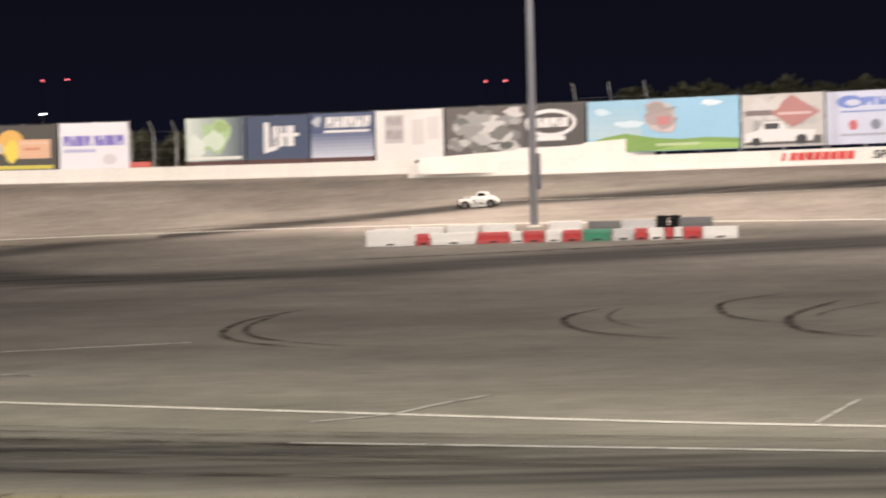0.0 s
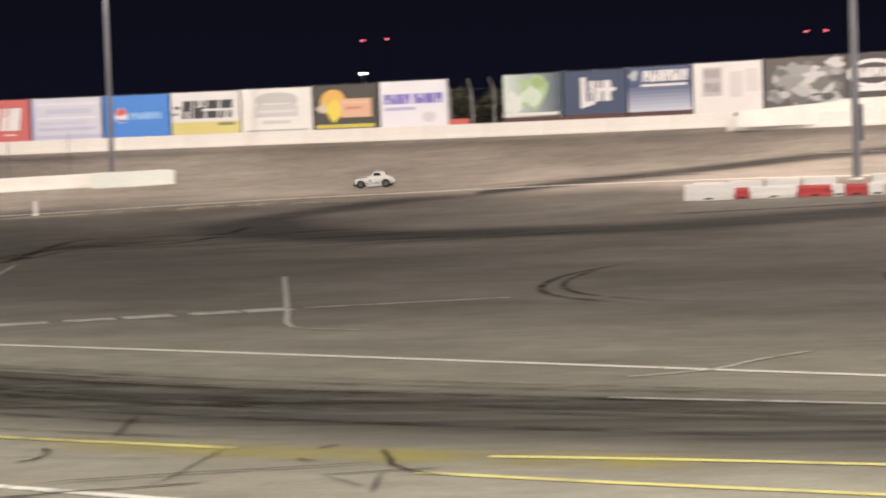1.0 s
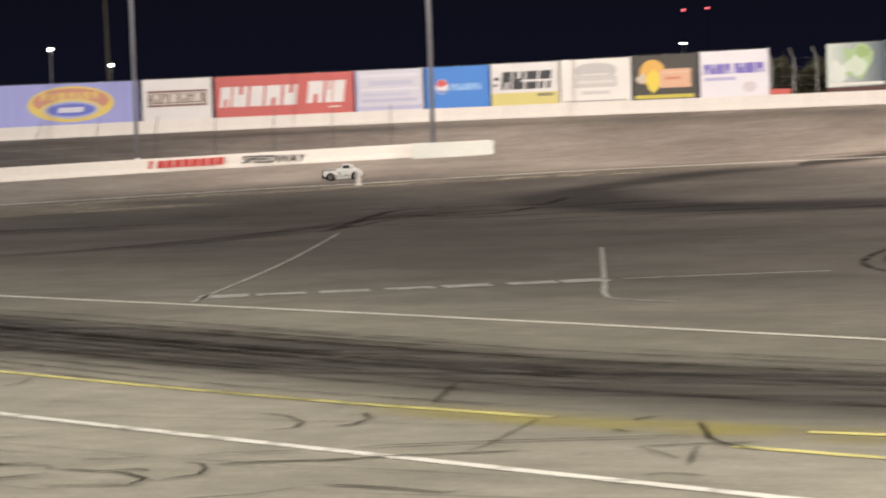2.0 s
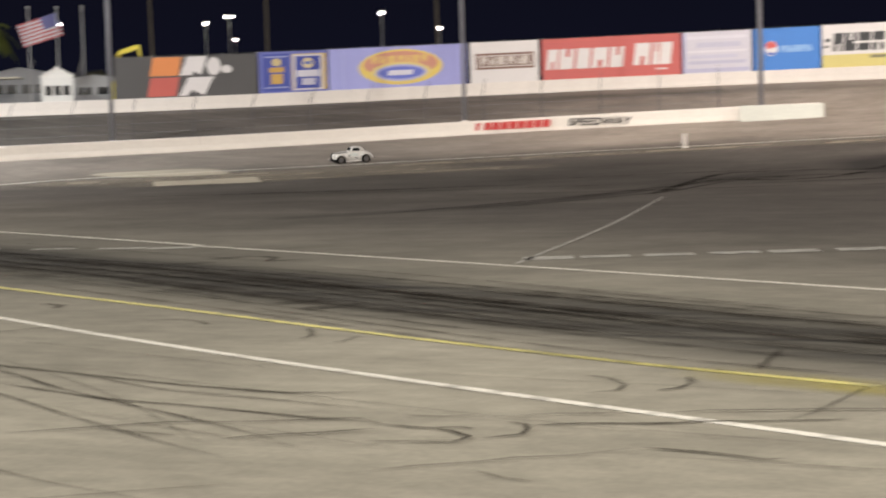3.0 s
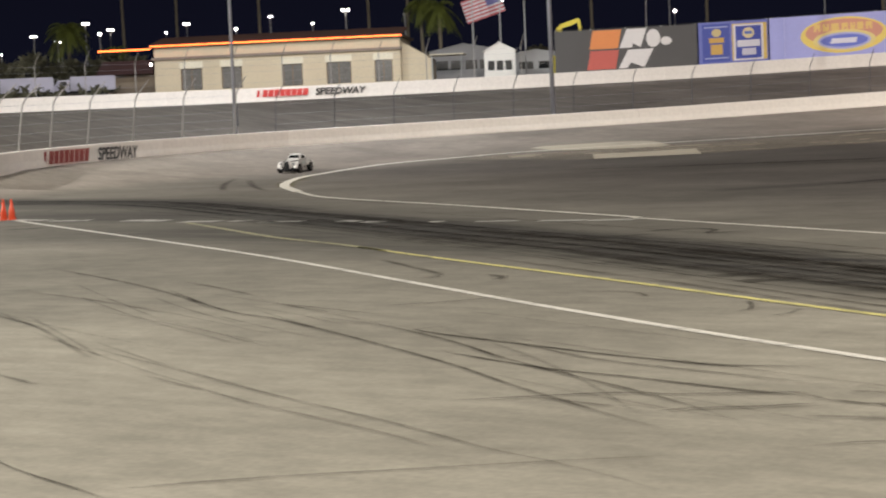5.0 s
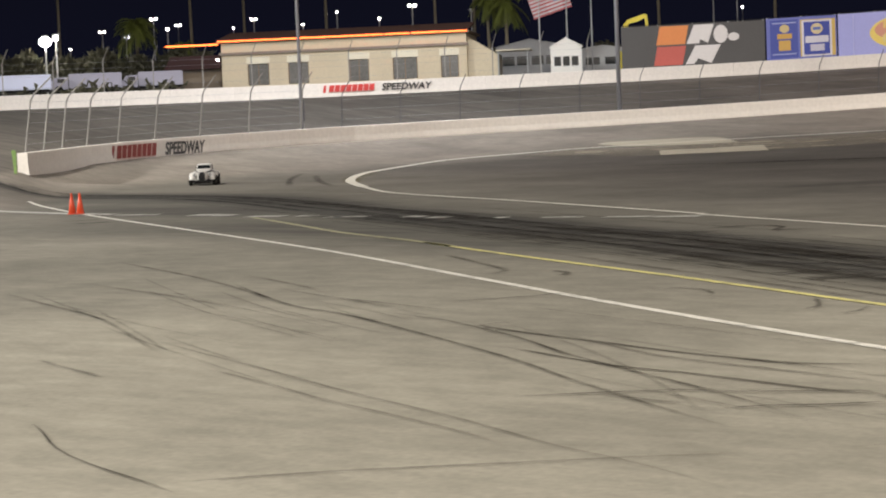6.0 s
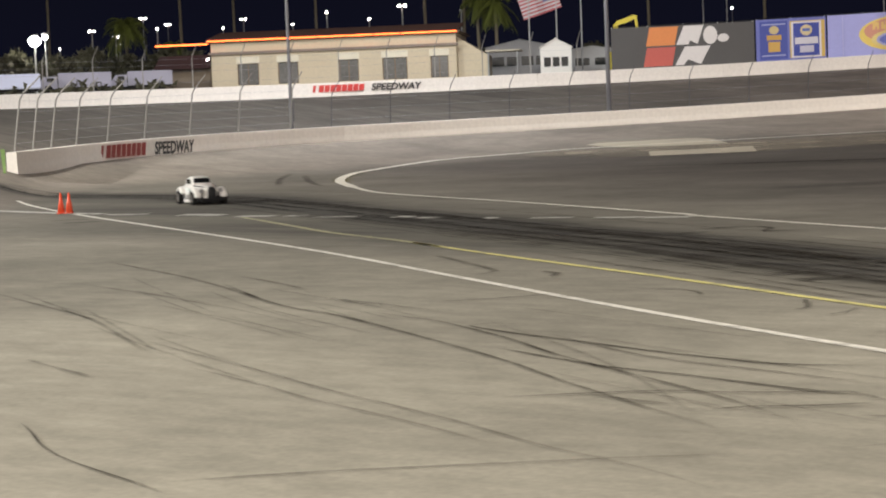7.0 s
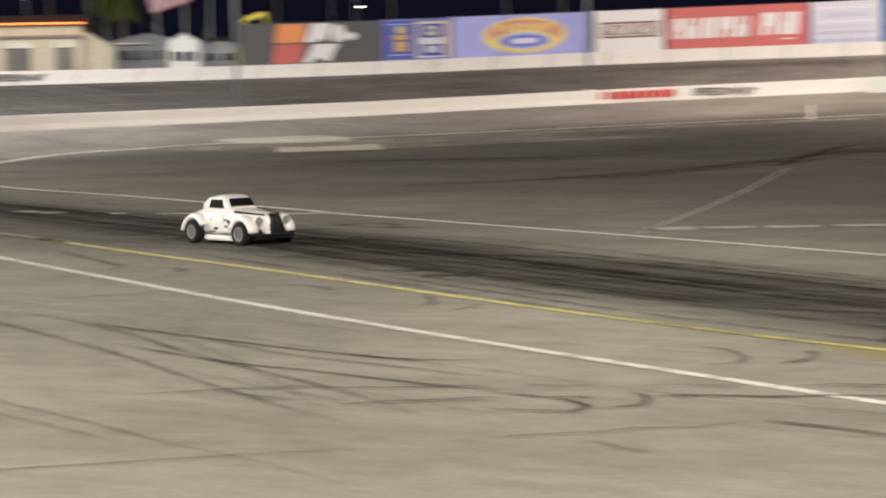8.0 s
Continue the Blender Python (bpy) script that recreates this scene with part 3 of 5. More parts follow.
skid(SKID_FAINT, 0.16, (-9.4, 28.3), (-9.1, 26.6), (-8.9, 25.7))
skid(SKID_FAINT, 0.13, (-7.0, 24.6), (-7.0, 23.3), (-7.0, 22.1), (-7.1, 21.4))
skid(SKID, 0.11, (-8.0, 19.2), (-7.1, 19.1), (-6.5, 18.9), (-6.3, 19.0))
skid(SKID_FAINT, 0.11, (-7.7, 18.7), (-7.0, 18.7), (-6.1, 18.7), (-5.2, 18.7), (-4.1, 18.8), (-3.2, 18.6))
skid(SKID, 0.90, (-34.7, 84.6), (-38.3, 99.8), (-39.3, 107.9), (-37.1, 109.6), (-33.6, 109.9), (-30.9, 109.8), (-31.1, 117.1))
skid(SKID, 0.90, (-37.9, 98.6), (-37.2, 102.0), (-33.4, 100.7), (-31.4, 102.5), (-30.4, 108.1))
for k in range(26):
    # long thin arcs that cross one another on the apron
    x = random.uniform(-38, -9)
    y = 17 - 0.4 * (x + 9) + random.uniform(-1, 6) - (3 if x < -25 else 0)
    if math.hypot(x, y) < 21 or bearing(x, y)[0] > 56:
        continue
    turn, bend, size = random.gauss(-24 if x < -14 else -8, 4), random.gauss(0, 1.2), random.uniform(4, 11)
    way = [(x, y)]
    for _ in range(4):
        way.append((way[-1][0] + size / 4 * math.cos(radians(turn)), way[-1][1] + size / 4 * math.sin(radians(turn))))
        turn += bend
    strip("tyre_mark", way, random.uniform(0.06, 0.13), SKID_THIN, 0.03 + 0.001 * k, "thin dark tyre arc on the pale apron", 0.4)
for k in range(84):
    # streaks of rubber side by side along the racing lane
    off = random.gauss(0, 2.0)
    a = random.randint(1, 7)
    way = [(x + off * 0.42 + random.uniform(-.3, .3), y + off * 0.9) for x, y in LANE[a:a + random.randint(3, 4)]]
    strip("tyre_mark", way, random.uniform(0.1, 0.3), SKID if k % 3 == 0 else SKID_FAINT, 0.024 + 0.002 * (k % 9), "faint dark tyre streak along the racing lane", 0.8)


# ---- walls ----
def facing(a, r, up=0.0):
    """A pose on the ground at a bearing and range: X to the right, Y away from the eye."""
    return Matrix.Translation(polar(a, r, up)) @ pose(0, 0, 0, 0, 0, a)


def wall(name, a0, a1, table, shift, height, thick, label, material, length=6.0):
    """A concrete wall along the rim, in cast panels."""
    root = tagged(new(name), label, "wall", kind="structure")
    a = a0
    while a < a1:
        r = smooth(table, a) + shift
        step = math.degrees(length / r)
        for _ in range(3):
            n = Vector(polar(min(a + step, a1), smooth(table, min(a + step, a1)) + shift))
            step *= length / (Vector(polar(a, r)) - n).length if a + step < a1 else 1
        c = min(a + step, a1)
        p, q = Vector(polar(a, r)), Vector(polar(c, smooth(table, c) + shift))
        d = q - p
        turn = Matrix.Translation((p + q) / 2) @ pose(0, 0, 0, 0, 0, math.degrees(math.atan2(d.y, d.x)) + 180)
        w, lift = d.length / 2 - 0.012, d.z / 2
        flare = thick * 0.06
        ring = lambda x, z: [(x, -thick / 2 - flare, z - 0.35), (x, -thick / 2 - flare, z + 0.12), (x, -thick / 2, z + 0.45), (x, -thick / 2, z + height - 0.03), (x, -thick / 2 + .03, z + height),
                             (x, thick / 2 - .03, z + height), (x, thick / 2, z + height - 0.03), (x, thick / 2, z - 0.35)]
        ob = part("panel", loft([ring(-w, lift), ring(w, -lift)]), material, root)
        ob.matrix_basis = turn
        a = c
    return root


wall("wall_outer", 0.75, 76, R_OUT, 0, 1.2, 0.5, "white painted concrete crash wall round the outer edge of the track", CONCRETE)
wall("wall_outer_gate", -34, 0.95, R_OUT, -3.0, 1.25, 0.5, "white painted concrete crash wall that overlaps the gate opening", CONCRETE)
wall("wall_inner", 17.2, 55.12, R_IN, 0, 1.15, 0.6, "scuffed white concrete wall between infield road and banked oval", OLD_CONCRETE)


# ---- billboards on the outer wall ----
TOPS = (2.6, 3.2, 3.16, 3.06, 2.86, 2.6, 2.47, 2.32, 2.2, 2.15, 2.12, 2.1, 2.1, 2.6)


def face_of(a0, a1):
    """The pose, width and height of a board over the wall between two bearings, a0 being its left end."""
    back = 0.45
    p, q = Vector(polar(a0, smooth(R_OUT, a0) + back)), Vector(polar(a1, smooth(R_OUT, a1) + back))
    d = q - p
    mid, am = (p + q) / 2, (a0 + a1) / 2
    r = math.hypot(mid.x, mid.y)
    top = EYE_Z + r * math.tan(radians(smooth(TOPS, am)))
    low = mid.z + 1.12
    m = Matrix.Translation((mid.x, mid.y, low)) @ pose(0, 0, 0, 0, 0, math.degrees(math.atan2(d.y, d.x)))
    shear = Matrix.Identity(4)
    shear[2][0] = d.z / math.hypot(d.x, d.y)
    return m, math.hypot(d.x, d.y) - 0.05, top - low, shear


def blob(cx, cz, rx, rz, k=24, power=1.0):
    return [(cx + rx * math.copysign(abs(math.cos(6.2832 * i / k)) ** power, math.cos(6.2832 * i / k)),
             cz + rz * math.copysign(abs(math.sin(6.2832 * i / k)) ** power, math.sin(6.2832 * i / k))) for i in range(k)]


def jag(cx, cz, rx, rz, k=13):
    """An uneven blot."""
    return [(cx + rx * s * math.cos(6.2832 * i / k), cz + rz * s * math.sin(6.2832 * i / k)) for i in range(k) for s in (random.uniform(0.55, 1.2),)]


def bar(x0, z0, x1, z1, lean=0.0):
    h = z1 - z0
    return [(x0, z0), (x1, z0), (x1 + lean * h, z1), (x0 + lean * h, z1)]


def billboard(a0, a1, colour, label, shapes=()):
    """A printed board on posts. shapes: (part name, colour, outline in shares of width and height)."""
    m, w, h, shear = face_of(a0, a1)
    root = tagged(new("billboard"), label, "billboard", "sponsor boards on the outer wall")
    root.matrix_basis = m
    bm = box((w, 0.06, h), (0, 0, h / 2), 0.012)
    bmesh.ops.transform(bm, matrix=shear, verts=bm.verts)
    part("panel", bm, banner(colour), root)
    for k in range(max(2, int(w / 3)) + 1):
        n = max(2, int(w / 3))
        x = (k / n - 0.5) * (w - 0.2)
        part("post", rod((x, 0.12, -1.3 + x * shear[2][0]), (x, 0.12, h + 0.08 + x * shear[2][0]), 0.045, sides=8), STEEL, root)
    slope = w / 2 * shear[2][0]
    part("top_cable", rod((-w / 2, 0.12, h + 0.1 - slope), (w / 2, 0.12, h + 0.1 + slope), 0.035, sides=6), BLACK, root, "dark cable along the top edge")
    for i, (name, c, outline) in enumerate(shapes):
        bm = sheet([((x - 0.5) * w, z * h) for x, z in outline], 0.008)
        bmesh.ops.transform(bm, matrix=shear @ Matrix.Translation((0, -0.036 - 0.004 * i, 0)), verts=bm.verts)
        part(name, bm, banner(c), root)
    return root


def glyphs(x0, x1, z0, z1, widths, colour, lean=0.0, gap=0.2):
    """A word drawn as plain notched blocks of uneven width."""
    out, total, a = [], sum(widths), x0
    for k, wide in enumerate(widths):
        step = (x1 - x0) * wide / total
        c, h = a + step * (1 - gap), z1 - z0
        u, v = a + (c - a) * 0.4, a + (c - a) * 0.68
        hi = 0.4
        if k % 3 == 0:
            way = [(a, 0), (u, 0), (u, hi), (v, hi), (v, 0), (c, 0), (c, 1), (a, 1)]
        elif k % 3 == 1:
            way = [(a, 0), (c, 0), (c, 1), (v, 1), (v, 1 - hi), (u, 1 - hi), (u, 1), (a, 1)]
        else:
            way = [(a, 0), (c, 0), (c, 1), (a, 1)]
        out.append(("letter_block", colour, [(x + lean * z * h, z0 + z * h) for x, z in way]))
        a += step
    return out


def bands(x0, x1, z0, z1, low, high, n=7):
    """A colour that runs from one shade into another, printed in bands."""
    mix = lambda k: tuple(p + (q - p) * k / (n - 1) for p, q in zip(low, high))
    return [("colour_band", mix(k), bar(x0, z0 + (z1 - z0) * k / n, x1, z0 + (z1 - z0) * (k + 1) / n)) for k in range(n)]


def spatter(x0, x1, z0, z1, n, low, high, size, tint=(1, 0.95, 0.92)):
    """Uneven blots of many greys: a printed photograph seen from afar."""
    out = []
    for _ in range(n):
        g, r = random.uniform(low, high), size * random.uniform(0.5, 1.3)
        out.append(("photo_blot", tuple(round(g * t, 2) for t in tint), jag(random.uniform(x0 + r * .6, x1 - r * .6), random.uniform(z0 + r, z1 - r), r * 0.55, r)))
    return out


WHITE, INK, DARK = (0.62, 0.59, 0.58), (0.03, 0.03, 0.032), (0.035, 0.035, 0.04)
MAROON = (0.07, 0.022, 0.016)
billboard(37.64, 33.5, (0.07, 0.068, 0.068), "dark grey sponsor board with orange and red blocks and white shapes", [
    ("orange_block", (0.62, 0.22, 0.07), bar(0.24, 0.52, 0.44, 0.97, 0.06)), ("red_block", (0.46, 0.1, 0.08), bar(0.22, 0.03, 0.42, 0.48, 0.06)),
    ("white_shape", WHITE, [(.45, .52), (.54, .52), (.545, .62), (.6, .52), (.645, .97), (.505, .97)]),
    ("white_shape", WHITE, blob(0.69, 0.72, 0.05, 0.22, 16)), ("white_shape", WHITE, blob(0.78, 0.64, 0.04, 0.1, 14)),
    ("white_shape", WHITE, [(.44, .03), (.5, .03), (.53, .16), (.62, .03), (.69, .47), (.51, .47)])])
billboard(33.47, 31.47, (0.13, 0.15, 0.42), "blue sponsor board with two yellow-edged panels", [
    ("dark_panel", (0.05, 0.07, 0.3), bar(.05, .04, .45, .95)), ("pale_rule", (0.3, 0.33, 0.55), bar(.08, .12, .42, .15)), ("pale_rule", (0.3, 0.33, 0.55), bar(.08, .86, .42, .89)),
    ("amber_panel", (0.52, 0.36, 0.09), bar(.48, .05, .98, .93)), ("pale_edge", (0.58, 0.56, 0.6), bar(.5, .05, .93, .91)), ("blue_panel", (0.04, 0.06, 0.3), bar(.53, .09, .9, .87)),
    ("yellow_shape", (0.5, 0.3, 0.07), bar(.15, .5, .36, .62)), ("yellow_shape", (0.52, 0.32, 0.08), bar(.17, .22, .34, .46)), ("yellow_shape", (0.5, 0.4, 0.2), blob(.255, .74, .07, .1, 12)),
    ("pale_shape", (0.58, 0.56, 0.62), bar(.55, .37, .88, .53)), ("pale_shape", (0.5, 0.48, 0.58), bar(.62, .17, .82, .33)), ("yellow_shape", (0.6, 0.5, 0.3), blob(.715, .7, .085, .13, 16)), ("blue_shape", (0.1, 0.14, 0.4), bar(.66, .67, .77, .74))])
billboard(31.44, 27.4, (0.3, 0.31, 0.6), "lavender blue sponsor board with a yellow and red oval", [
    ("yellow_oval", (0.66, 0.5, 0.12), blob(.52, .5, .305, .43, 32)), ("red_arch", (0.52, 0.24, 0.17), blob(.52, .57, .27, .31, 32)), *glyphs(.31, .73, .6, .78, (1, 1, 1.2, 1, .8, 1, 1), (0.62, 0.42, 0.14), 0, .25),
    ("yellow_oval", (0.62, 0.5, 0.2), blob(.52, .37, .22, .25, 28)), ("lavender_oval", (0.34, 0.35, 0.6), blob(.52, .36, .185, .2, 28)), ("blue_oval", (0.12, 0.15, 0.5), blob(.52, .36, .165, .15, 28)), ("pale_bar", (0.58, 0.57, 0.64), bar(.42, .3, .6, .42, .1)),
    ("pale_seam", (0.37, 0.38, 0.65), bar(.1, .01, .108, .99)), ("pale_seam", (0.26, 0.27, 0.55), bar(.9, .01, .906, .99))])
billboard(27.3, 25.28, WHITE, "white sponsor board with a brown bar of lettering", [
    ("brown_bar", (0.16, 0.08, 0.06), bar(.08, .33, .93, .72)), ("pale_frame", (0.5, 0.45, 0.42), bar(.1, .38, .91, .67)), ("brown_bar", (0.12, 0.055, 0.04), bar(.12, .41, .89, .64)), *glyphs(.15, .88, .43, .63, (1, .8, 1.1, 1, .5, 1), (0.5, 0.44, 0.4), 0, .22)])
billboard(25.2, 21.15, (0.46, 0.1, 0.09), "red sponsor board with large white slanted blocks", [
    *glyphs(.03, .6, .25, .74, (.8, 1.1, 1, 1.15, 1), WHITE, .035, .16), *glyphs(.66, .94, .27, .8, (1.25, .5, .9), WHITE, .035, .16), ("white_dash", WHITE, bar(.82, .15, .9, .18))])
billboard(21.1, 19.12, (0.52, 0.5, 0.56), "pale lavender sponsor board with faint stripes", [
    ("pale_stripe", (0.4, 0.39, 0.52), bar(.03, .03, .97, .12)), ("pale_stripe", (0.42, 0.41, 0.52), bar(.08, .22, .92, .3)), ("pale_stripe", (0.46, 0.45, 0.55), bar(.1, .36, .8, .44)), ("pale_stripe", (0.6, 0.58, 0.62), bar(.06, .5, .94, .55)), ("pale_stripe", (0.44, 0.43, 0.53), bar(.2, .62, .85, .74)), ("pale_stripe", (0.58, 0.56, 0.62), bar(.06, .82, .94, .9)), ("lavender_edge", (0.38, 0.37, 0.55), bar(.0, .01, .04, .99))])
billboard(19.06, 17.17, (0.045, 0.18, 0.52), "bright blue sponsor board with a round red and white badge", [
    ("white_disc", WHITE, blob(.26, .52, .1, .18)), ("red_cap", (0.52, 0.09, 0.08), [(.17, .58), (.2, .66), (.26, .7), (.32, .66), (.355, .58), (.3, .54), (.22, .5)]), ("blue_cap", (0.04, 0.09, 0.38), [(.18, .45), (.22, .38), (.28, .35), (.34, .42), (.28, .42)]), *glyphs(.4, .88, .42, .58, (1, 1, 1, .9, .5), (0.22, 0.38, 0.64), 0, .12)])
billboard(17.13, 15.13, WHITE, "white and yellow sponsor board with slanted black blocks", [
    ("yellow_band", (0.56, 0.48, 0.17), bar(0.005, .01, .995, .3)), *glyphs(.15, .9, .38, .8, (.8, 1, 1, 1), INK, .06, .14), ("black_dash", INK, bar(.05, .6, .12, .68)), ("black_dash", INK, bar(.03, .46, .09, .52)), ("grey_dash", (0.2, 0.18, 0.1), bar(.68, .2, .92, .27)), ("pale_gap", WHITE, bar(.45, .55, .9, .6)), ("pale_seam", (0.5, 0.46, 0.3), bar(.985, .01, .995, .99))])
billboard(15.1, 13.03, (0.64, 0.61, 0.57), "white sponsor board with a faint grey crest", [
    ("grey_crest", (0.42, 0.4, 0.39), blob(.5, .72, .3, .18, 24, .8)), ("grey_crest", (0.46, 0.44, 0.42), bar(.2, .34, .8, .6)), ("pale_crest", (0.56, 0.53, 0.5), bar(.3, .62, .7, .66)), ("pale_crest", (0.56, 0.53, 0.5), bar(.24, .44, .76, .5)), ("grey_crest", (0.48, 0.46, 0.44), bar(.3, .18, .7, .26)), ("dark_rule", (0.3, 0.28, 0.27), bar(.06, .02, .94, .05))])
billboard(13.0, 11.1, (0.05, 0.042, 0.034), "black sponsor board with a yellow disc and an orange bar", [
    ("yellow_disc", (0.6, 0.34, 0.07), blob(.31, .6, .2, .3)), ("yellow_point", (0.64, 0.5, 0.06), [(.2, .5), (.34, .7), (.46, .45), (.4, .26), (.32, .14), (.24, .26)]), ("pale_fin", (0.5, 0.42, 0.34), [(.04, .48), (.17, .62), (.22, .42), (.12, .36)]),
    ("orange_bar", (0.58, 0.34, 0.22), bar(.42, .26, .9, .68)), ("pale_mark", (0.5, 0.2, 0.12), bar(.5, .44, .74, .5, .15)), ("pale_mark", (0.6, 0.4, 0.28), bar(.46, .58, .88, .62)), ("yellow_strip", (0.5, 0.42, 0.06), bar(.04, .03, .94, .11))])
billboard(11.05, 9.05, (0.66, 0.63, 0.66), "white sponsor board with purple blocks of lettering", [
    *glyphs(.06, .46, .5, .72, (.9, .8, 1, .9), (0.17, 0.13, 0.42), 0, .12), *glyphs(.5, .94, .5, .72, (.4, .9, 1.2, 1), (0.17, 0.13, 0.42), 0, .12), ("lilac_bar", (0.4, 0.37, 0.55), bar(.07, .36, .52, .43)), ("pink_blot", (0.56, 0.5, 0.52), blob(.72, .2, .1, .12, 14))])
billboard(7.43, 5.72, (0.36, 0.42, 0.38), "pale green sponsor board with a bright green disc", [
    *[("colour_band", tuple(p + (q - p) * k / 9 for p, q in zip((0.5, 0.54, 0.49), (0.06, 0.08, 0.1))), bar(k / 10, .1, (k + 1) / 10, .997)) for k in range(10)],
    ("green_disc", (0.32, 0.44, 0.22), jag(.52, .6, .3, .4)), ("pale_disc", (0.5, 0.56, 0.46), jag(.46, .55, .2, .24)), ("green_disc", (0.26, 0.36, 0.14), jag(.62, .8, .14, .12)), ("white_flare", (0.58, 0.6, 0.55), jag(.2, .4, .15, .3)), ("pale_strip", (0.62, 0.6, 0.56), bar(.05, .13, .95, .19)), ("maroon_foot", MAROON, bar(0, .0, 1, .1))])
billboard(5.68, 3.83, (0.035, 0.05, 0.1), "navy blue sponsor board with tall white blocks", [
    ("white_stroke", WHITE, bar(.28, .3, .37, .86)), ("white_stroke", WHITE, [(.28, .22), (.5, .3), (.52, .38), (.28, .34)]), *glyphs(.42, .8, .36, .78, (.7, 1, 1.2), WHITE, .0, .25), ("white_stroke", WHITE, bar(.52, .56, .84, .63)), ("maroon_foot", MAROON, bar(0, .0, 1, .1))])
billboard(3.8, 1.93, (0.06, 0.08, 0.15), "blue sponsor board with a dark header and pale foot", [
    *bands(.005, .995, .1, .66, (0.42, 0.43, 0.5), (0.05, 0.07, 0.15), 8), *glyphs(.24, .95, .7, .92, (1, 1, .8, .8, 1, .4, .5), WHITE, .05, .14), ("white_rule", WHITE, bar(.22, .6, .93, .65)), ("white_crest", (0.4, 0.4, 0.42), jag(.1, .84, .07, .12)), ("maroon_foot", MAROON, bar(0, .0, 1, .1))])
billboard(1.9, -0.1, (0.64, 0.6, 0.58), "white sponsor board with a grey square", [
    ("grey_square", (0.42, 0.38, 0.38), bar(.14, .34, .42, .9)), *glyphs(.16, .4, .7, .86, (1, 1, 1), (0.3, 0.27, 0.27), 0, .2), *glyphs(.16, .4, .42, .6, (1.4, 1, .8), (0.28, 0.25, 0.25), 0, .2), ("grey_mark", (0.54, 0.49, 0.48), bar(.54, .3, .72, .8)), ("grey_mark", (0.56, 0.51, 0.5), bar(.76, .4, .94, .85))])
billboard(-0.15, -4.27, (0.1, 0.085, 0.08), "black sponsor board with grey blotches and a white oval ring", [
    *spatter(.01, .58, .04, .98, 44, .04, .5, .14), ("pale_corner", (0.5, 0.46, 0.45), jag(.5, .86, .08, .1)),
    ("black_field", (0.06, 0.05, 0.048), bar(.57, .02, .995, .98)), ("white_ring", WHITE, blob(.76, .62, .18, .27, 28)), ("black_core", (0.06, 0.05, 0.048), blob(.76, .62, .155, .2, 28)), *glyphs(.63, .89, .54, .72, (1, .8, 1, 1.2, .7, 1), WHITE, .02, .18), ("white_bar", WHITE, bar(.66, .28, .86, .37)), ("white_bar", WHITE, bar(.52, .1, .94, .16))])
billboard(-4.31, -8.74, (0.24, 0.42, 0.56), "sky blue sponsor board with white clouds over green hills", [
    *bands(.003, .36, .28, .98, (0.34, 0.44, 0.5), (0.24, 0.4, 0.52), 5), ("green_hill", (0.16, 0.27, 0.06), [(.003, .01), (.997, .01), (.997, .2), (.8, .24), (.62, .22), (.45, .26), (.25, .36), (.12, .3), (.003, .2)]), ("green_hill", (0.25, 0.38, 0.1), [(.45, .02), (.99, .02), (.99, .12), (.7, .16)]), ("pale_track", (0.4, 0.45, 0.26), bar(.46, .1, .74, .15)),
    ("white_cloud", (0.5, 0.57, 0.62), jag(.28, .54, .1, .07)), ("white_cloud", (0.46, 0.54, 0.6), jag(.1, .78, .07, .07)), ("white_cloud", (0.58, 0.62, 0.66), jag(.82, .88, .07, .06)), *spatter(.38, .6, .34, .97, 22, .22, .5, .15, (1, .82, .8)), ("red_mark", (0.42, 0.16, 0.16), bar(.47, .5, .55, .66))])
billboard(-8.78, -11.15, (0.45, 0.42, 0.4), "grey sponsor board with a red diamond over a white truck shape", [
    *spatter(.02, .98, .2, .98, 14, .3, .5, .2), ("red_diamond", (0.36, 0.16, 0.15), [(.35, .64), (.45, .72), (.5, .84), (.62, .98), (.75, .84), (.95, .64), (.8, .5), (.62, .36), (.5, .5)]), ("pink_rule", (0.5, 0.36, 0.34), bar(.45, .6, .85, .65)), ("dark_band", (0.08, 0.07, 0.07), bar(.03, .05, .97, .2)), ("dark_mark", (0.16, 0.12, 0.12), bar(.04, .6, .38, .7)), ("white_body", WHITE, [(.03, .1), (.86, .1), (.9, .3), (.55, .33), (.5, .48), (.28, .48), (.2, .32), (.04, .26)]), ("dark_pane", DARK, bar(.28, .34, .46, .45)), ("dark_wheel", INK, blob(.18, .11, .06, .08, 12)), ("dark_wheel", INK, blob(.73, .13, .07, .1, 12))])
billboard(-11.19, -15.5, (0.5, 0.51, 0.62), "white sponsor board with a blue crest and small marks", [
    ("blue_crest", (0.14, 0.2, 0.48), blob(.16, .8, .09, .12)), ("pale_crest", (0.5, 0.5, 0.6), blob(.18, .78, .05, .06)), *glyphs(.24, .9, .72, .88, (1, .8, 1, 1, .7, 1, 1.1), (0.16, 0.22, 0.5), .02, .14), ("blue_rule", (0.22, 0.27, 0.5), bar(.1, .6, .9, .63)), ("red_mark", (0.48, 0.12, 0.13), blob(.18, .36, .03, .1, 10)), ("grey_mark", (0.2, 0.2, 0.26), blob(.33, .36, .035, .1, 10)), ("red_mark", (0.42, 0.16, 0.17), bar(.44, .3, .52, .42)), ("grey_rule", (0.36, 0.36, 0.42), bar(.1, .16, .9, .2))])


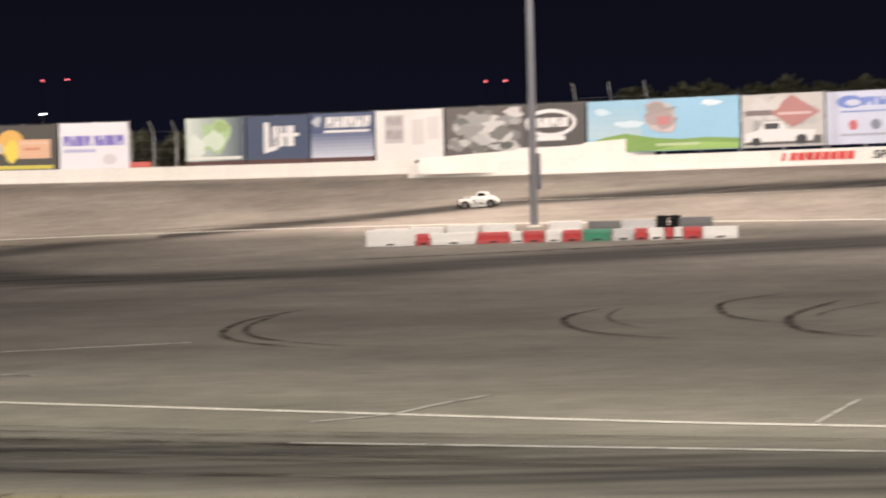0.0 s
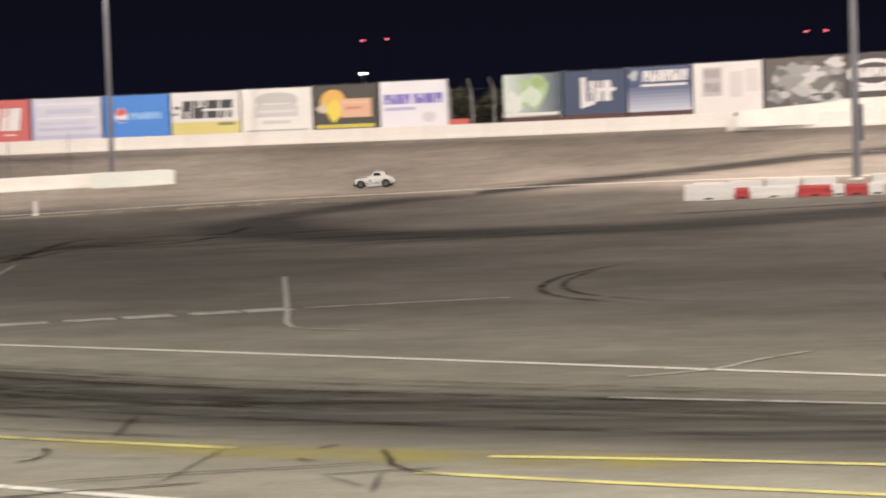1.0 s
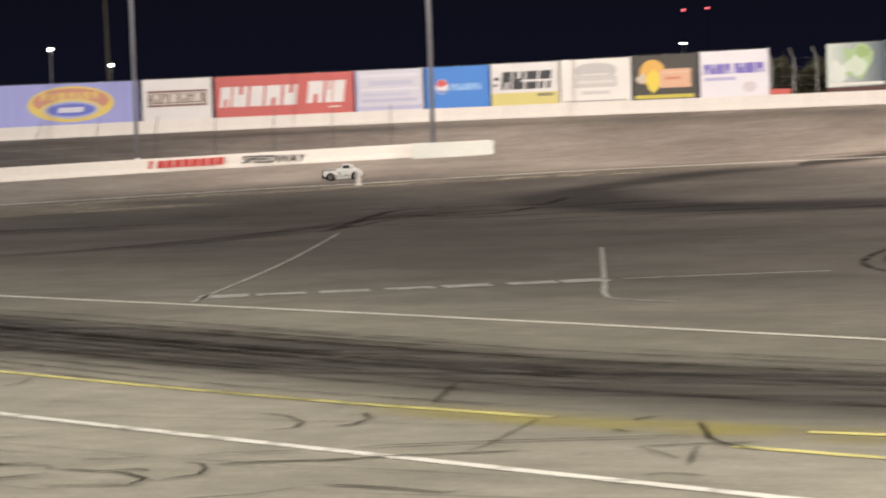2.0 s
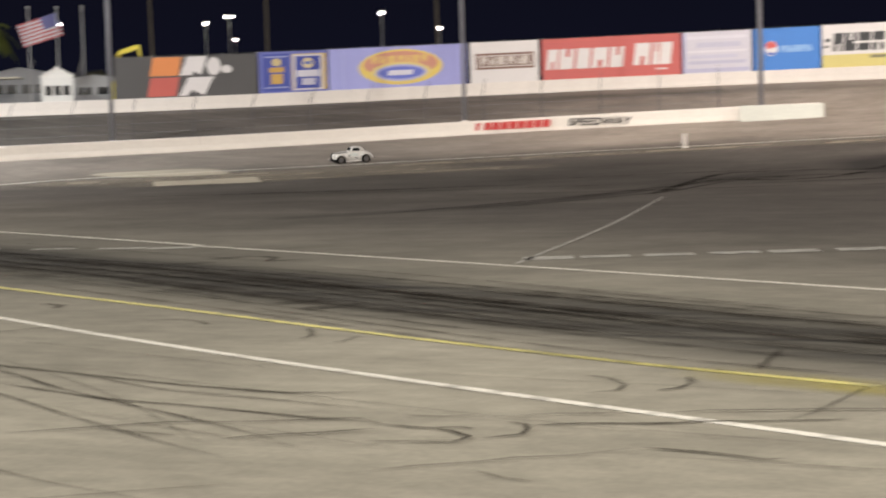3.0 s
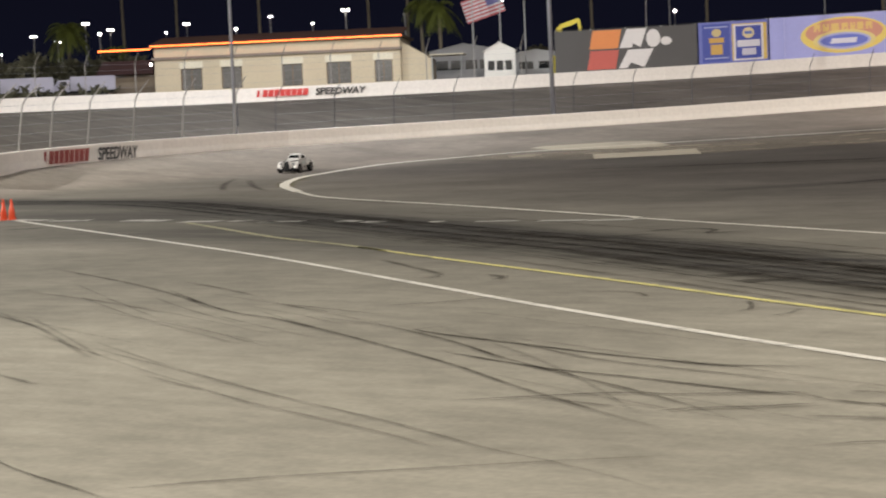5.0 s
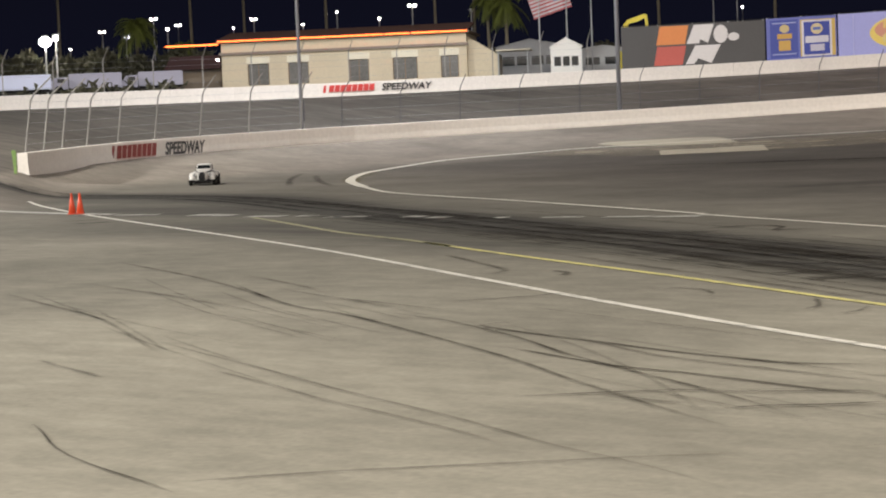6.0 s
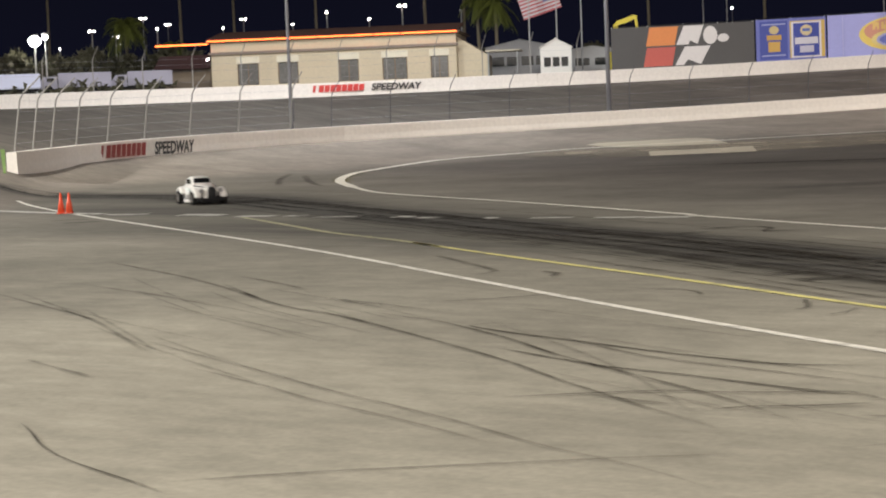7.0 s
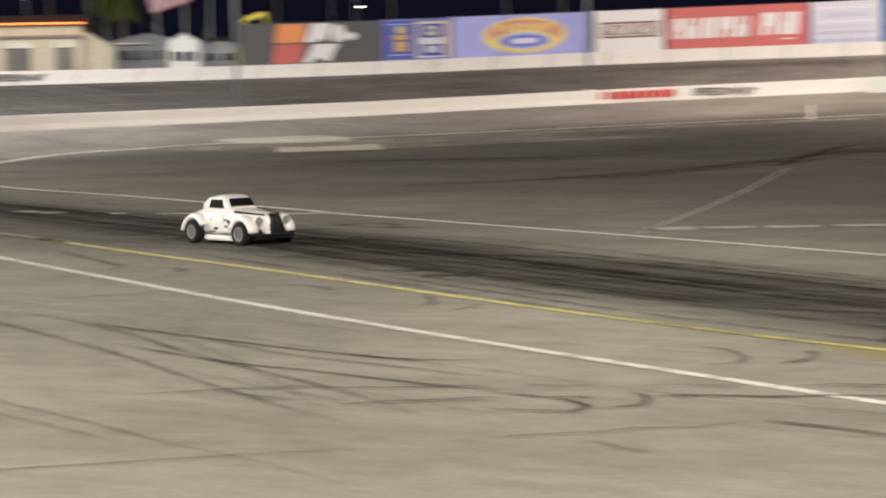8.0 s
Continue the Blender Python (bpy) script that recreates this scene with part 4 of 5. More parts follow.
# ---- wall lettering ----
def wall_words(table, shift, a0, a1, b0, b1, z0, z1, label, tint=(0.5, 0.045, 0.04)):
    """The red word as blocks, the black word in letters, painted on a wall's face."""
    root = tagged(new("wall_lettering"), label, "lettering")
    p, q = Vector(polar(a0, smooth(table, a0) + shift)), Vector(polar(b1, smooth(table, b1) + shift))
    d = q - p
    w = math.hypot(d.x, d.y)
    root.matrix_basis = Matrix.Translation(p) @ pose(0, 0, 0, 0, 0, math.degrees(math.atan2(d.y, d.x)))
    tilt = d.z / w
    share = (a0 - a1) / (a0 - b1)
    red, black = banner(tint), banner((0.03, 0.028, 0.028))
    for k in range(9):
        x = share * w * k / 9
        bm = sheet(bar(x, z0 + x * tilt, x + share * w / 9 * (0.45 if k == 0 else 0.86), z1 + x * tilt, 0.18), 0.01)
        part("letter_block", bm, red, root)
    text = bpy.data.curves.new("letters", "FONT")
    text.body, text.size, text.extrude, text.shear = "SPEEDWAY", 1.0, 0.006, 0.2
    text.offset = 0.028
    tmp = new("letters", text)
    bpy.context.view_layer.update()
    data = bpy.data.meshes.new_from_object(tmp.evaluated_get(bpy.context.evaluated_depsgraph_get()))
    size = tmp.dimensions.copy()
    bpy.data.objects.remove(tmp)
    x0 = (a0 - b0) / (a0 - b1) * w
    data.transform(Matrix.Translation((x0, 0, z0 + x0 * tilt)) @ Matrix.Diagonal(((w - x0) / size.x, 1, (z1 - z0) / 0.73, 1)) @ pose(0, 0, 0, 90))
    data.materials.append(black)
    new("letters", data).parent = root
    return root


wall_words(R_IN, -0.9, 52.6, 51.35, 51.1, 49.9, 0.16, 1.04, "red and black speedway name painted on the scuffed inner wall", (0.24, 0.045, 0.04))
wall_words(R_IN, -0.345, 27.2, 25.0, 24.5, 22.6, 0.34, 0.98, "red and black speedway name painted on the white inner wall")
wall_words(R_OUT, -0.37, 46.4, 44.9, 44.7, 43.2, 0.42, 1.04, "red and black speedway name painted on the white outer wall")
wall_words(R_OUT, -3.29, -9.9, -12.0, -12.5, -14.6, 0.42, 1.05, "red and black speedway name painted on the gate wall")

# raised block at the wall's end, ramp wall by the gate
end = tagged(new("wall_end_block"), "pale green-white concrete block at the end of the inner wall", "barrier")
end.matrix_basis = facing(18.3, smooth(R_IN, 18.3) - 1.2)
part("block", box((7.0, 1.0, 1.35), (0, 0, 0.55), 0.06), shader("pale_block_paint", (0.66, 0.67, 0.61), 0.8, 0, 0.15, 1.5), end)
ramp = tagged(new("gate_wall"), "white concrete wall stepped up behind the gate", "wall")
ramp.matrix_basis = facing(-3.3, smooth(R_OUT, -3.3) - 1.6)
part("wall_slab", sheet([(-11.5, 0), (8.6, 0), (8.6, 2.75), (2.6, 2.35), (2.5, 2.2), (-11.5, 1.35)], 0.35), CONCRETE, ramp)


# ---- catch fences ----
DARK_STEEL = shader("dark_grey_steel", (0.08, 0.08, 0.09), 0.5, 0.3)
FENCE_STEEL = shader("weathered_fence_steel", (0.27, 0.255, 0.24), 0.6, 0.3, 0.25, 3)


def fence(name, table, shift, base, a0, a1, spacing, height, label, cables, lean=0.0, thick=0.05, material=None):
    root = tagged(new(name), label, "fence")
    a, last = a0, None
    while a > a1:
        r = smooth(table, a) + shift
        foot = Vector(polar(a, r, base))
        along = Vector(polar(a - 0.5, smooth(table, a - 0.5) + shift)) - Vector(polar(a + 0.5, smooth(table, a + 0.5) + shift))
        m = Matrix.Translation(foot) @ pose(0, 0, 0, 0, 0, math.degrees(math.atan2(along.y, along.x)))
        bend = 0.7
        bm = rod((0, 0, -0.3), (0, -lean, height * bend), thick, thick * 0.95, 8)
        rod((0, -lean, height * bend - 0.03), (0.03, -lean - 0.22, height * (bend + 0.08)), thick * 0.95, thick * 0.9, 8, bm)
        rod((0.03, -lean - 0.22, height * (bend + 0.08) - 0.02), (0.08, -lean - 1.25, height), thick * 0.9, thick * 0.7, 8, bm)
        ob = part("post", bm, material or STEEL, root)
        ob.matrix_basis = m
        if last is not None:
            for h in cables:
                cable = rod(m @ Vector((0, -lean * h / 0.7, height * h)), last @ Vector((0, -lean * h / 0.7, height * h)), 0.007, sides=4)
                part("cable", cable, POLE_PAINT, root)
        last = m
        step = math.degrees(spacing / r)
        for _ in range(3):
            step *= spacing / math.dist(polar(a - step, smooth(table, a - step) + shift)[:2], polar(a, r)[:2])
        a -= step
    return root


fence("catch_fence", R_IN, 0.05, 1.1, 55.05, 47.0, 5.1, 4.35, "galvanised steel catch fence posts with cables leaning over the inner wall", (0.12, 0.26, 0.4, 0.54, 0.68), 0.5, 0.055, FENCE_STEEL)
# same galvanised posts; their backlit darkness is put into the steel colour
fence("catch_fence", R_IN, 0.3, 0.9, 45.9, 20, 5.1, 3.8, "thin steel fence posts with cables behind the inner wall, coloured dark as if backlit", (0.2, 0.4, 0.6), 0.3, 0.038, DARK_STEEL)
fence("catch_fence", R_OUT, 0.3, 1.1, 60, 37.8, 4.6, 3.9, "galvanised steel catch fence with curved tops on the outer wall", (0.15, 0.4, 0.55, 0.68), material=FENCE_STEEL)
fence("catch_fence", R_OUT, 0.3, 1.1, 9.0, 7.3, 2.2, 4.2, "dark steel catch fence in the gap between the boards", (0.2, 0.4, 0.6, 0.78))
fence("catch_fence", R_OUT, 2.4, 1.1, -4.0, -6.2, 3.2, 6.0, "steel catch fence standing above the gate wall", (0.6, 0.7, 0.8))


# ---- light poles ----
def light_pole(a, r, width, label, height=36.0, cabinet=False):
    root = tagged(new("light_pole"), label, "light pole", "floodlight poles")
    root.matrix_basis = facing(a, r)
    smooth_shade(part("shaft", rod((0, 0, -0.3), (0, 0, height), width / 2, width / 3, 16), POLE_PAINT, root))
    part("foot", rod((0, 0, -0.3), (0, 0, 0.12), width * 0.75, width * 0.75, 16), OLD_CONCRETE, root)
    part("crossarm", box((5, 0.2, 0.2), (0, 0, height - 0.6), 0.02), POLE_PAINT, root)
    for k in range(5):
        part("lamp_head", box((0.7, 0.4, 0.55), (-2 + k, -0.25, height - 0.1), 0.05), BLACK, root)
    if cabinet:
        part("cabinet", box((width * 0.6, 0.3, 2.4 if width > 0.4 else 1.6), (width * 0.62, 0, 3.7 if width > 0.4 else 2.4), 0.03), DARK_STEEL, root, "grey electrical cabinet")
    return root


light_pole(-2.7, 130.2, 0.54, "thick grey steel floodlight pole behind the barriers", cabinet=True)
light_pole(47.05, smooth(R_IN, 47) + 1.0, 0.27, "grey steel floodlight pole behind the inner wall", cabinet=True)
light_pole(37.75, smooth(R_IN, 37.7) + 7, 0.38, "grey steel floodlight pole beside the banked track")
light_pole(27.5, smooth(R_IN, 27.6) + 8, 0.36, "grey steel floodlight pole beside the banked track")
light_pole(18.88, smooth(R_IN, 19) + 3, 0.44, "grey steel floodlight pole at the end of the inner wall")


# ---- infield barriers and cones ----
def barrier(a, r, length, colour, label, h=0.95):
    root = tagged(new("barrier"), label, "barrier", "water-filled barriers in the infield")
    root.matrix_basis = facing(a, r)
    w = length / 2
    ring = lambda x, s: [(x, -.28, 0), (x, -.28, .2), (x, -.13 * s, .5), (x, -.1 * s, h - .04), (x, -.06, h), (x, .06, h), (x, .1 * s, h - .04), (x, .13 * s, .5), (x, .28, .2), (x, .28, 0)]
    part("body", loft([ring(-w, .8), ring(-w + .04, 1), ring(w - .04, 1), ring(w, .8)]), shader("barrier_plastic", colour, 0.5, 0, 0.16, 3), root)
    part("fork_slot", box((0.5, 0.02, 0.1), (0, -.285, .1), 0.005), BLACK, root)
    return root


RED_P, WHITE_P, GREEN_P, GREY_P, DARK_P = (0.34, 0.03, 0.03), (0.56, 0.53, 0.5), (0.03, 0.16, 0.09), (0.4, 0.38, 0.37), (0.09, 0.085, 0.085)
NAMES = {RED_P: "red", WHITE_P: "white", GREEN_P: "dark green", GREY_P: "dirty grey", DARK_P: "dark grey"}
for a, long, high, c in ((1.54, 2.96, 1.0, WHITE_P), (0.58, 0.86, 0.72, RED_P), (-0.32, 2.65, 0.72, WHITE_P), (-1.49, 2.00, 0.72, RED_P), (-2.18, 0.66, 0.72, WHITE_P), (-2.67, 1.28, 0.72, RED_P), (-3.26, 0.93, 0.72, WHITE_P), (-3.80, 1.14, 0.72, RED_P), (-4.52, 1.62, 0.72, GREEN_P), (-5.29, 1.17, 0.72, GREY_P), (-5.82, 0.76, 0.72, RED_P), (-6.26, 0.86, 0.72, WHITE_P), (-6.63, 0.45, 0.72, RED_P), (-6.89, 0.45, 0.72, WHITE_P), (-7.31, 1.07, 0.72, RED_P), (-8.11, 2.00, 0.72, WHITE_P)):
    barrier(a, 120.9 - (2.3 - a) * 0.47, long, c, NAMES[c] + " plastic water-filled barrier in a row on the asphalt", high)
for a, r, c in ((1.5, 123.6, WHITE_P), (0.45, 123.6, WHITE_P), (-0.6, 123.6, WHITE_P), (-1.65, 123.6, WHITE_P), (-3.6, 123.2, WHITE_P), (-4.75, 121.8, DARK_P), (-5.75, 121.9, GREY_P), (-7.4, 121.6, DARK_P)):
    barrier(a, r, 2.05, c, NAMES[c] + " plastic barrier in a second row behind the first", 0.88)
heap = tagged(new("tyre_stack"), "stack of dark tyres on top of the infield", "tyres")
heap.matrix_basis = facing(-6.6, 122.4)
for k in range(10):
    bm = bmesh.new()
    ringed = [[((0.3 + 0.1 * math.cos(6.2832 * j / 8)) * math.cos(6.2832 * i / 16), (0.3 + 0.1 * math.cos(6.2832 * j / 8)) * math.sin(6.2832 * i / 16), 0.1 * math.sin(6.2832 * j / 8)) for j in range(8)] for i in range(17)]
    loft(ringed, True, bm)
    part("tyre", bm, RUBBER, heap).matrix_basis = pose(0.82 * (k % 2) - 0.4 + 0.03 * (k % 3), 0.1, 0.1 + 0.2 * (k // 2))


def cone(a, r):
    root = tagged(new("traffic_cone"), "bright orange plastic traffic cone on the asphalt", "traffic cone", "pair of cones")
    root.matrix_basis = facing(a, r)
    part("base", box((0.38, 0.38, 0.04), (0, 0, 0.02), 0.012), CONE, root)
    smooth_shade(part("body", rod((0, 0, 0.04), (0, 0, 0.88), 0.16, 0.03, 20), CONE, root))
    return root


cone(53.8, 82.1), cone(53.57, 81.9)
marker = tagged(new("marker_post"), "short white plastic marker post beside the edge line", "marker post")
marker.matrix_basis = facing(21.1, 144.2)
part("post", rod((0, 0, -0.1), (0, 0, 1.05), 0.16, 0.15, 14), CONCRETE, marker)
part("base", rod((0, 0, 0), (0, 0, 0.06), 0.3, 0.28, 14), OLD_CONCRETE, marker)
redbox = tagged(new("red_box"), "faded red box on the outer wall between boards", "box")
redbox.matrix_basis = facing(8.75, smooth(R_OUT, 8.75) + 0.1, 1.2)
part("body", box((1.9, 0.35, 0.5), (0, 0, 0.25), 0.03), banner((0.5, 0.1, 0.08)), redbox)


# ---- beyond the outer wall ----
def up_to(a, r, el):
    """Height over the eye's level plane of a sight line el degrees up, at range r."""
    return EYE_Z + r * math.tan(radians(el))


STUCCO, TRIM = shader("beige_stucco", (0.6, 0.52, 0.38), 0.9, 0, 0.1, 1.0), shader("brown_trim", (0.2, 0.14, 0.09), 0.7, 0, 0.15, 2)
# what the panes reflect is put into the glass as a grey base colour
PANE = shader("dim_window_glass", (0.17, 0.165, 0.155), 0.15, 0, 0.3, 1.2, 0)
NEON = glow("orange_led_strip", (1.0, 0.16, 0.03), 5.0)
LAMP = glow("lamp_glass", (1.0, 0.96, 0.9), 60.0)
LAMP_FAR = glow("far_lamp_glass", (1.0, 0.95, 0.88), 45.0)
LAMP_RED = glow("red_beacon", (1.0, 0.16, 0.18), 4.0)
SIDING = shader("grey_white_siding", (0.32, 0.32, 0.32), 0.7, 0, 0.1, 1.5)


PALE_TRIM, TILES = shader("pale_trim", (0.74, 0.69, 0.56), 0.8), shader("brown_roof_tiles", (0.1, 0.04, 0.025), 0.85, 0, 0.3, 2)


def clubhouse():
    root = tagged(new("clubhouse"), "long low beige stucco clubhouse with orange lit roof edge", "building")
    r, a0, a1 = 208.0, 49.3, 42.15
    p, q = Vector((-r * math.sin(radians(a0)), r * math.cos(radians(a0)), 0)), Vector((-(r - 4) * math.sin(radians(a1)), (r - 4) * math.cos(radians(a1)), 0))
    d = q - p
    w, foot = d.length, level(45, 205)
    root.matrix_basis = Matrix.Translation((p.x, p.y, foot)) @ pose(0, 0, 0, 0, 0, math.degrees(math.atan2(d.y, d.x)))
    top = up_to(45, 206, 2.33) - foot
    low, high = up_to(45, 206, 1.07) - foot, up_to(45, 206, 1.69) - foot
    openings = [((a0 - a) / (a0 - a1) * w, (a0 - c) / (a0 - a1) * w) for a, c in ((48.54, 47.91), (47.35, 46.75), (45.57, 44.99), (44.3, 43.58), (42.91, 42.39))]
    edge = 0.0
    for k, (x0, x1) in enumerate(openings + [(w, w)]):
        part("wall_pier", box((x0 - edge, 0.3, top), ((x0 + edge) / 2, 0.15, top / 2)), STUCCO, root)
        if k < len(openings):
            part("wall_sill", box((x1 - x0, 0.3, low), ((x0 + x1) / 2, 0.15, low / 2)), STUCCO, root)
            part("wall_head", box((x1 - x0, 0.3, top - high), ((x0 + x1) / 2, 0.15, (top + high) / 2)), STUCCO, root)
            win = part("window", box((x1 - x0 - 0.1, 0.05, high - low - 0.1), ((x0 + x1) / 2, 0.2, (low + high) / 2)), PANE, root, "dark glazed window")
            for sx in (x0 + 0.05, (x0 + x1) / 2, x1 - 0.05):
                part("frame", box((0.09, 0.08, high - low), (sx, 0.15, (low + high) / 2)), TRIM, win)
            part("lintel", box((x1 - x0 + 0.2, 0.08, 0.7), ((x0 + x1) / 2, -0.043, high + 0.38), 0.02), PALE_TRIM, win)
        edge = x1
    part("end_wall", box((0.3, 12, top), (w - 0.152, 6.3, top / 2)), STUCCO, root)
    part("end_wall", box((0.3, 12, top), (0.152, 6.3, top / 2)), STUCCO, root)
    part("roof", box((w + 0.8, 13.4, 0.25), (w / 2, 6, top + 0.128), 0.03), TRIM, root)
    part("cornice", box((w + 0.4, 0.34, 0.3), (w / 2, -0.19, high + 1.15), 0.03), shader("grey_brown_trim", (0.24, 0.2, 0.17), 0.8), root)
    slope = sheet([(-0.8, 0.0), (6.6, 1.0), (6.6, 0.75), (-0.8, -0.1)], w + 0.6)
    bmesh.ops.transform(slope, matrix=Matrix.Translation((w / 2, 0, top + 0.34)) @ pose(0, 0, 0, 0, 0, 90), verts=slope.verts)
    part("tiled_roof", slope, TILES, root, "low brown tiled roof slope")
    for k in range(9):
        long = (w + 0.4) / 9
        part("light_strip", box((long * (0.98 if k != 6 else 0.9), 0.08, 0.12), (long * (k + 0.5) - 0.2, -0.86, top + 0.17), 0.02), NEON, root, "glowing orange light strip along the roof edge")
    # lower wing with a dark awning; its shade is put into a darker stucco colour
    part("wing_wall", box((5.4, 6, top - 1.4), (-2.75, 4.2, (top - 1.4) / 2)), shader("shaded_stucco", (0.2, 0.16, 0.12), 0.9), root)
    part("awning", sheet([(-6.2, top - 2.6), (-0.1, top - 2.6), (-0.1, top - 1.2), (-5.4, top - 1.2)], 1.6), shader("dark_red_canvas", (0.035, 0.014, 0.014), 0.9), root, "dark red canvas awning").location = (0, 0.4, 0)
    part("light_strip", box((5.6, 0.1, 0.16), (-3.0, -0.6, top - 0.1), 0.02), NEON, root)
    part("wall_lamp", box((0.3, 0.2, 0.25), (0.1 - 0.4, -0.3, high + 0.6), 0.03), LAMP, root, "bright wall lamp")
    # stair porch at the other end
    part("porch_wall", sheet([(0, 0), (3.2, 0), (3.2, top - 2.4), (0, top - 0.4)], 5), STUCCO, root).location = (w + 0.02, 3.5, 0)
    part("porch_roof", box((3.6, 5, 0.14), (w + 4.9, 1, high + 0.25), 0.02), shader("pale_roof_sheet", (0.55, 0.5, 0.4), 0.7), root)
    for sx in (3.4, 6.4):
        part("porch_post", rod((w + sx, -1.2, 0), (w + sx, -1.2, high + 0.2), 0.09, sides=10), SIDING, root)
    for k in range(3):
        part("roof_vent", rod((w * (0.2 + 0.3 * k), 4, top + 0.2), (w * (0.2 + 0.3 * k), 4, top + 0.75), 0.25, 0.3, 12), SIDING, root)
    return root


clubhouse()


def booth(a, r, wide, deep, wall_h, roof_h, base, label, material, panes=3):
    """A small gabled hut with panes in its front."""
    root = tagged(new("booth"), label, "booth")
    root.matrix_basis = facing(a, r)
    root.location.z = base
    foot = level(a, r) - base
    part("body", sheet([(-wide / 2, foot), (wide / 2, foot), (wide / 2, wall_h), (0, roof_h), (-wide / 2, wall_h)], deep), material, root)
    for k in range(panes):
        x = (k - (panes - 1) / 2) * wide / (panes + 0.6)
        part("pane", box((wide / (panes + 1.6), 0.04, wall_h * 0.4), (x, -deep / 2 - 0.03, wall_h * 0.38), 0.01), GLASS_DARK, root)
    for s in (-1, 1):
        roof = part("roof", box((math.hypot(wide / 2, roof_h - wall_h) + 0.25, deep + 0.3, 0.07), (0, 0, 0)), material, root)
        roof.matrix_basis = pose(s * wide / 4, 0, (wall_h + roof_h) / 2 + 0.06, 0, s * math.degrees(math.atan2(roof_h - wall_h, wide / 2)))
    return root


WHITE_WOOD = shader("white_painted_wood", (0.7, 0.68, 0.64), 0.7, 0, 0.1, 2)
booth(39.25, 196, 3.1, 3, 2.3, 3.1, up_to(39.2, 196, 1.13), "small white wooden ticket booth with a gabled roof", WHITE_WOOD)
booth(40.3, 222, 7.5, 4, 2.5, 3.3, up_to(40.4, 222, 1.2), "grey trailer with a low roof and dark openings", SIDING, 4)
booth(38.2, 215, 5.5, 3, 2.0, 2.4, up_to(38.2, 215, 1.15), "pale grey van-like hut beside the booth", SIDING, 2)


def vehicle(a, r, el, length, colour, label):
    """A parked truck: cab, box, wheels, panes."""
    root = tagged(new("truck"), label, "truck", "parked trucks")
    z = up_to(a, r, el)
    root.matrix_basis = Matrix.Translation((-r * math.sin(radians(a)), r * math.cos(radians(a)), z)) @ pose(0, 0, 0, 0, 0, a)
    m = shader("truck_paint", colour, 0.4, 0, 0.08, 2)
    part("cargo_box", box((length * 0.7, 2.3, 1.45), (length * 0.12, 0, 1.33), 0.06), m, root)
    part("cab", loft([[(-length * 0.5, s * 1.0, q) for s, q in ((-1, .5), (1, .5), (1, 1.0), (-1, 1.0))], [(-length * 0.42, s * 1.05, q) for s, q in ((-1, .5), (1, .5), (.9, 1.7), (-.9, 1.7))], [(-length * 0.24, s * 1.05, q) for s, q in ((-1, .5), (1, .5), (.9, 1.75), (-.9, 1.75))]]), m, root)
    part("side_window", box((length * 0.1, 0.03, 0.4), (-length * 0.33, -1.0, 1.4), 0.02), GLASS_DARK, root)
    for x in (-0.36, 0.3):
        for y in (-0.95, 0.95):
            part("wheel", rod((x * length, y - 0.13, 0.45), (x * length, y + 0.13, 0.45), 0.45, sides=16), RUBBER, root)
    part("chassis", box((length * 0.9, 1.6, 0.3), (0, 0, 0.5), 0.03), BLACK, root)
    return root


terrace = tagged(new("terrace"), "raised paved parking terrace behind the outer wall", "terrace")
rings = []
for k in range(60):
    a = 62 - k * 0.5
    z = up_to(a, 190, 0.98)
    rings.append([(*polar(a, smooth(R_OUT, a) + 3)[:2], polar(a, smooth(R_OUT, a) + 3)[2] - 0.5), (*polar(a, smooth(R_OUT, a) + 5)[:2], z - 0.6), (*polar(a, 330)[:2], z + 0.5), (*polar(a, 340)[:2], 0)])
part("surface", loft(rings, False), shader("grey_paving", (0.15, 0.14, 0.13), 0.9, 0, 0.2, 0.6), terrace)
LILAC = (0.3, 0.29, 0.37)
vehicle(53.2, 200, 1.0, 7.5, LILAC, "pale box truck parked behind the outer wall")
vehicle(51.3, 204, 1.0, 6.5, LILAC, "pale box truck parked behind the outer wall")
vehicle(55.3, 196, 1.0, 8, (0.55, 0.58, 0.75), "white box truck lit by a floodlight")
vehicle(58.5, 196, 1.0, 8, (0.5, 0.5, 0.6), "pale box truck parked at the end of the row")


def parking_lamp(a, r, el, heads, label, material, size):
    """A lamp post with one or two glowing heads at its top."""
    root = tagged(new("street_lamp"), label, "street lamp", "car park lamps")
    z = up_to(a, r, el)
    root.matrix_basis = Matrix.Translation((-r * math.sin(radians(a)), r * math.cos(radians(a)), 0)) @ pose(0, 0, 0, 0, 0, a)
    part("post", rod((0, 0, level(a, r)), (0, 0, z), 0.12, 0.09, 8), STEEL, root)
    for k in range(heads):
        x = (k - (heads - 1) / 2) * size * 2.0
        cap = min(size, 0.7)
        head = part("head", box((cap * 1.2, cap * 1.2, cap * 0.4), (x, 0, z + cap * 0.2), cap * 0.08), STEEL, root)
        bulb = bmesh.new()
        bmesh.ops.create_uvsphere(bulb, u_segments=14, v_segments=8, radius=size * 0.48, matrix=Matrix.Translation((x, -0.05, z - size * 0.3)) @ Matrix.Diagonal((1, 1, 0.8, 1)))
        part("lens", bulb, material, head, "glowing lamp lens")
    return root


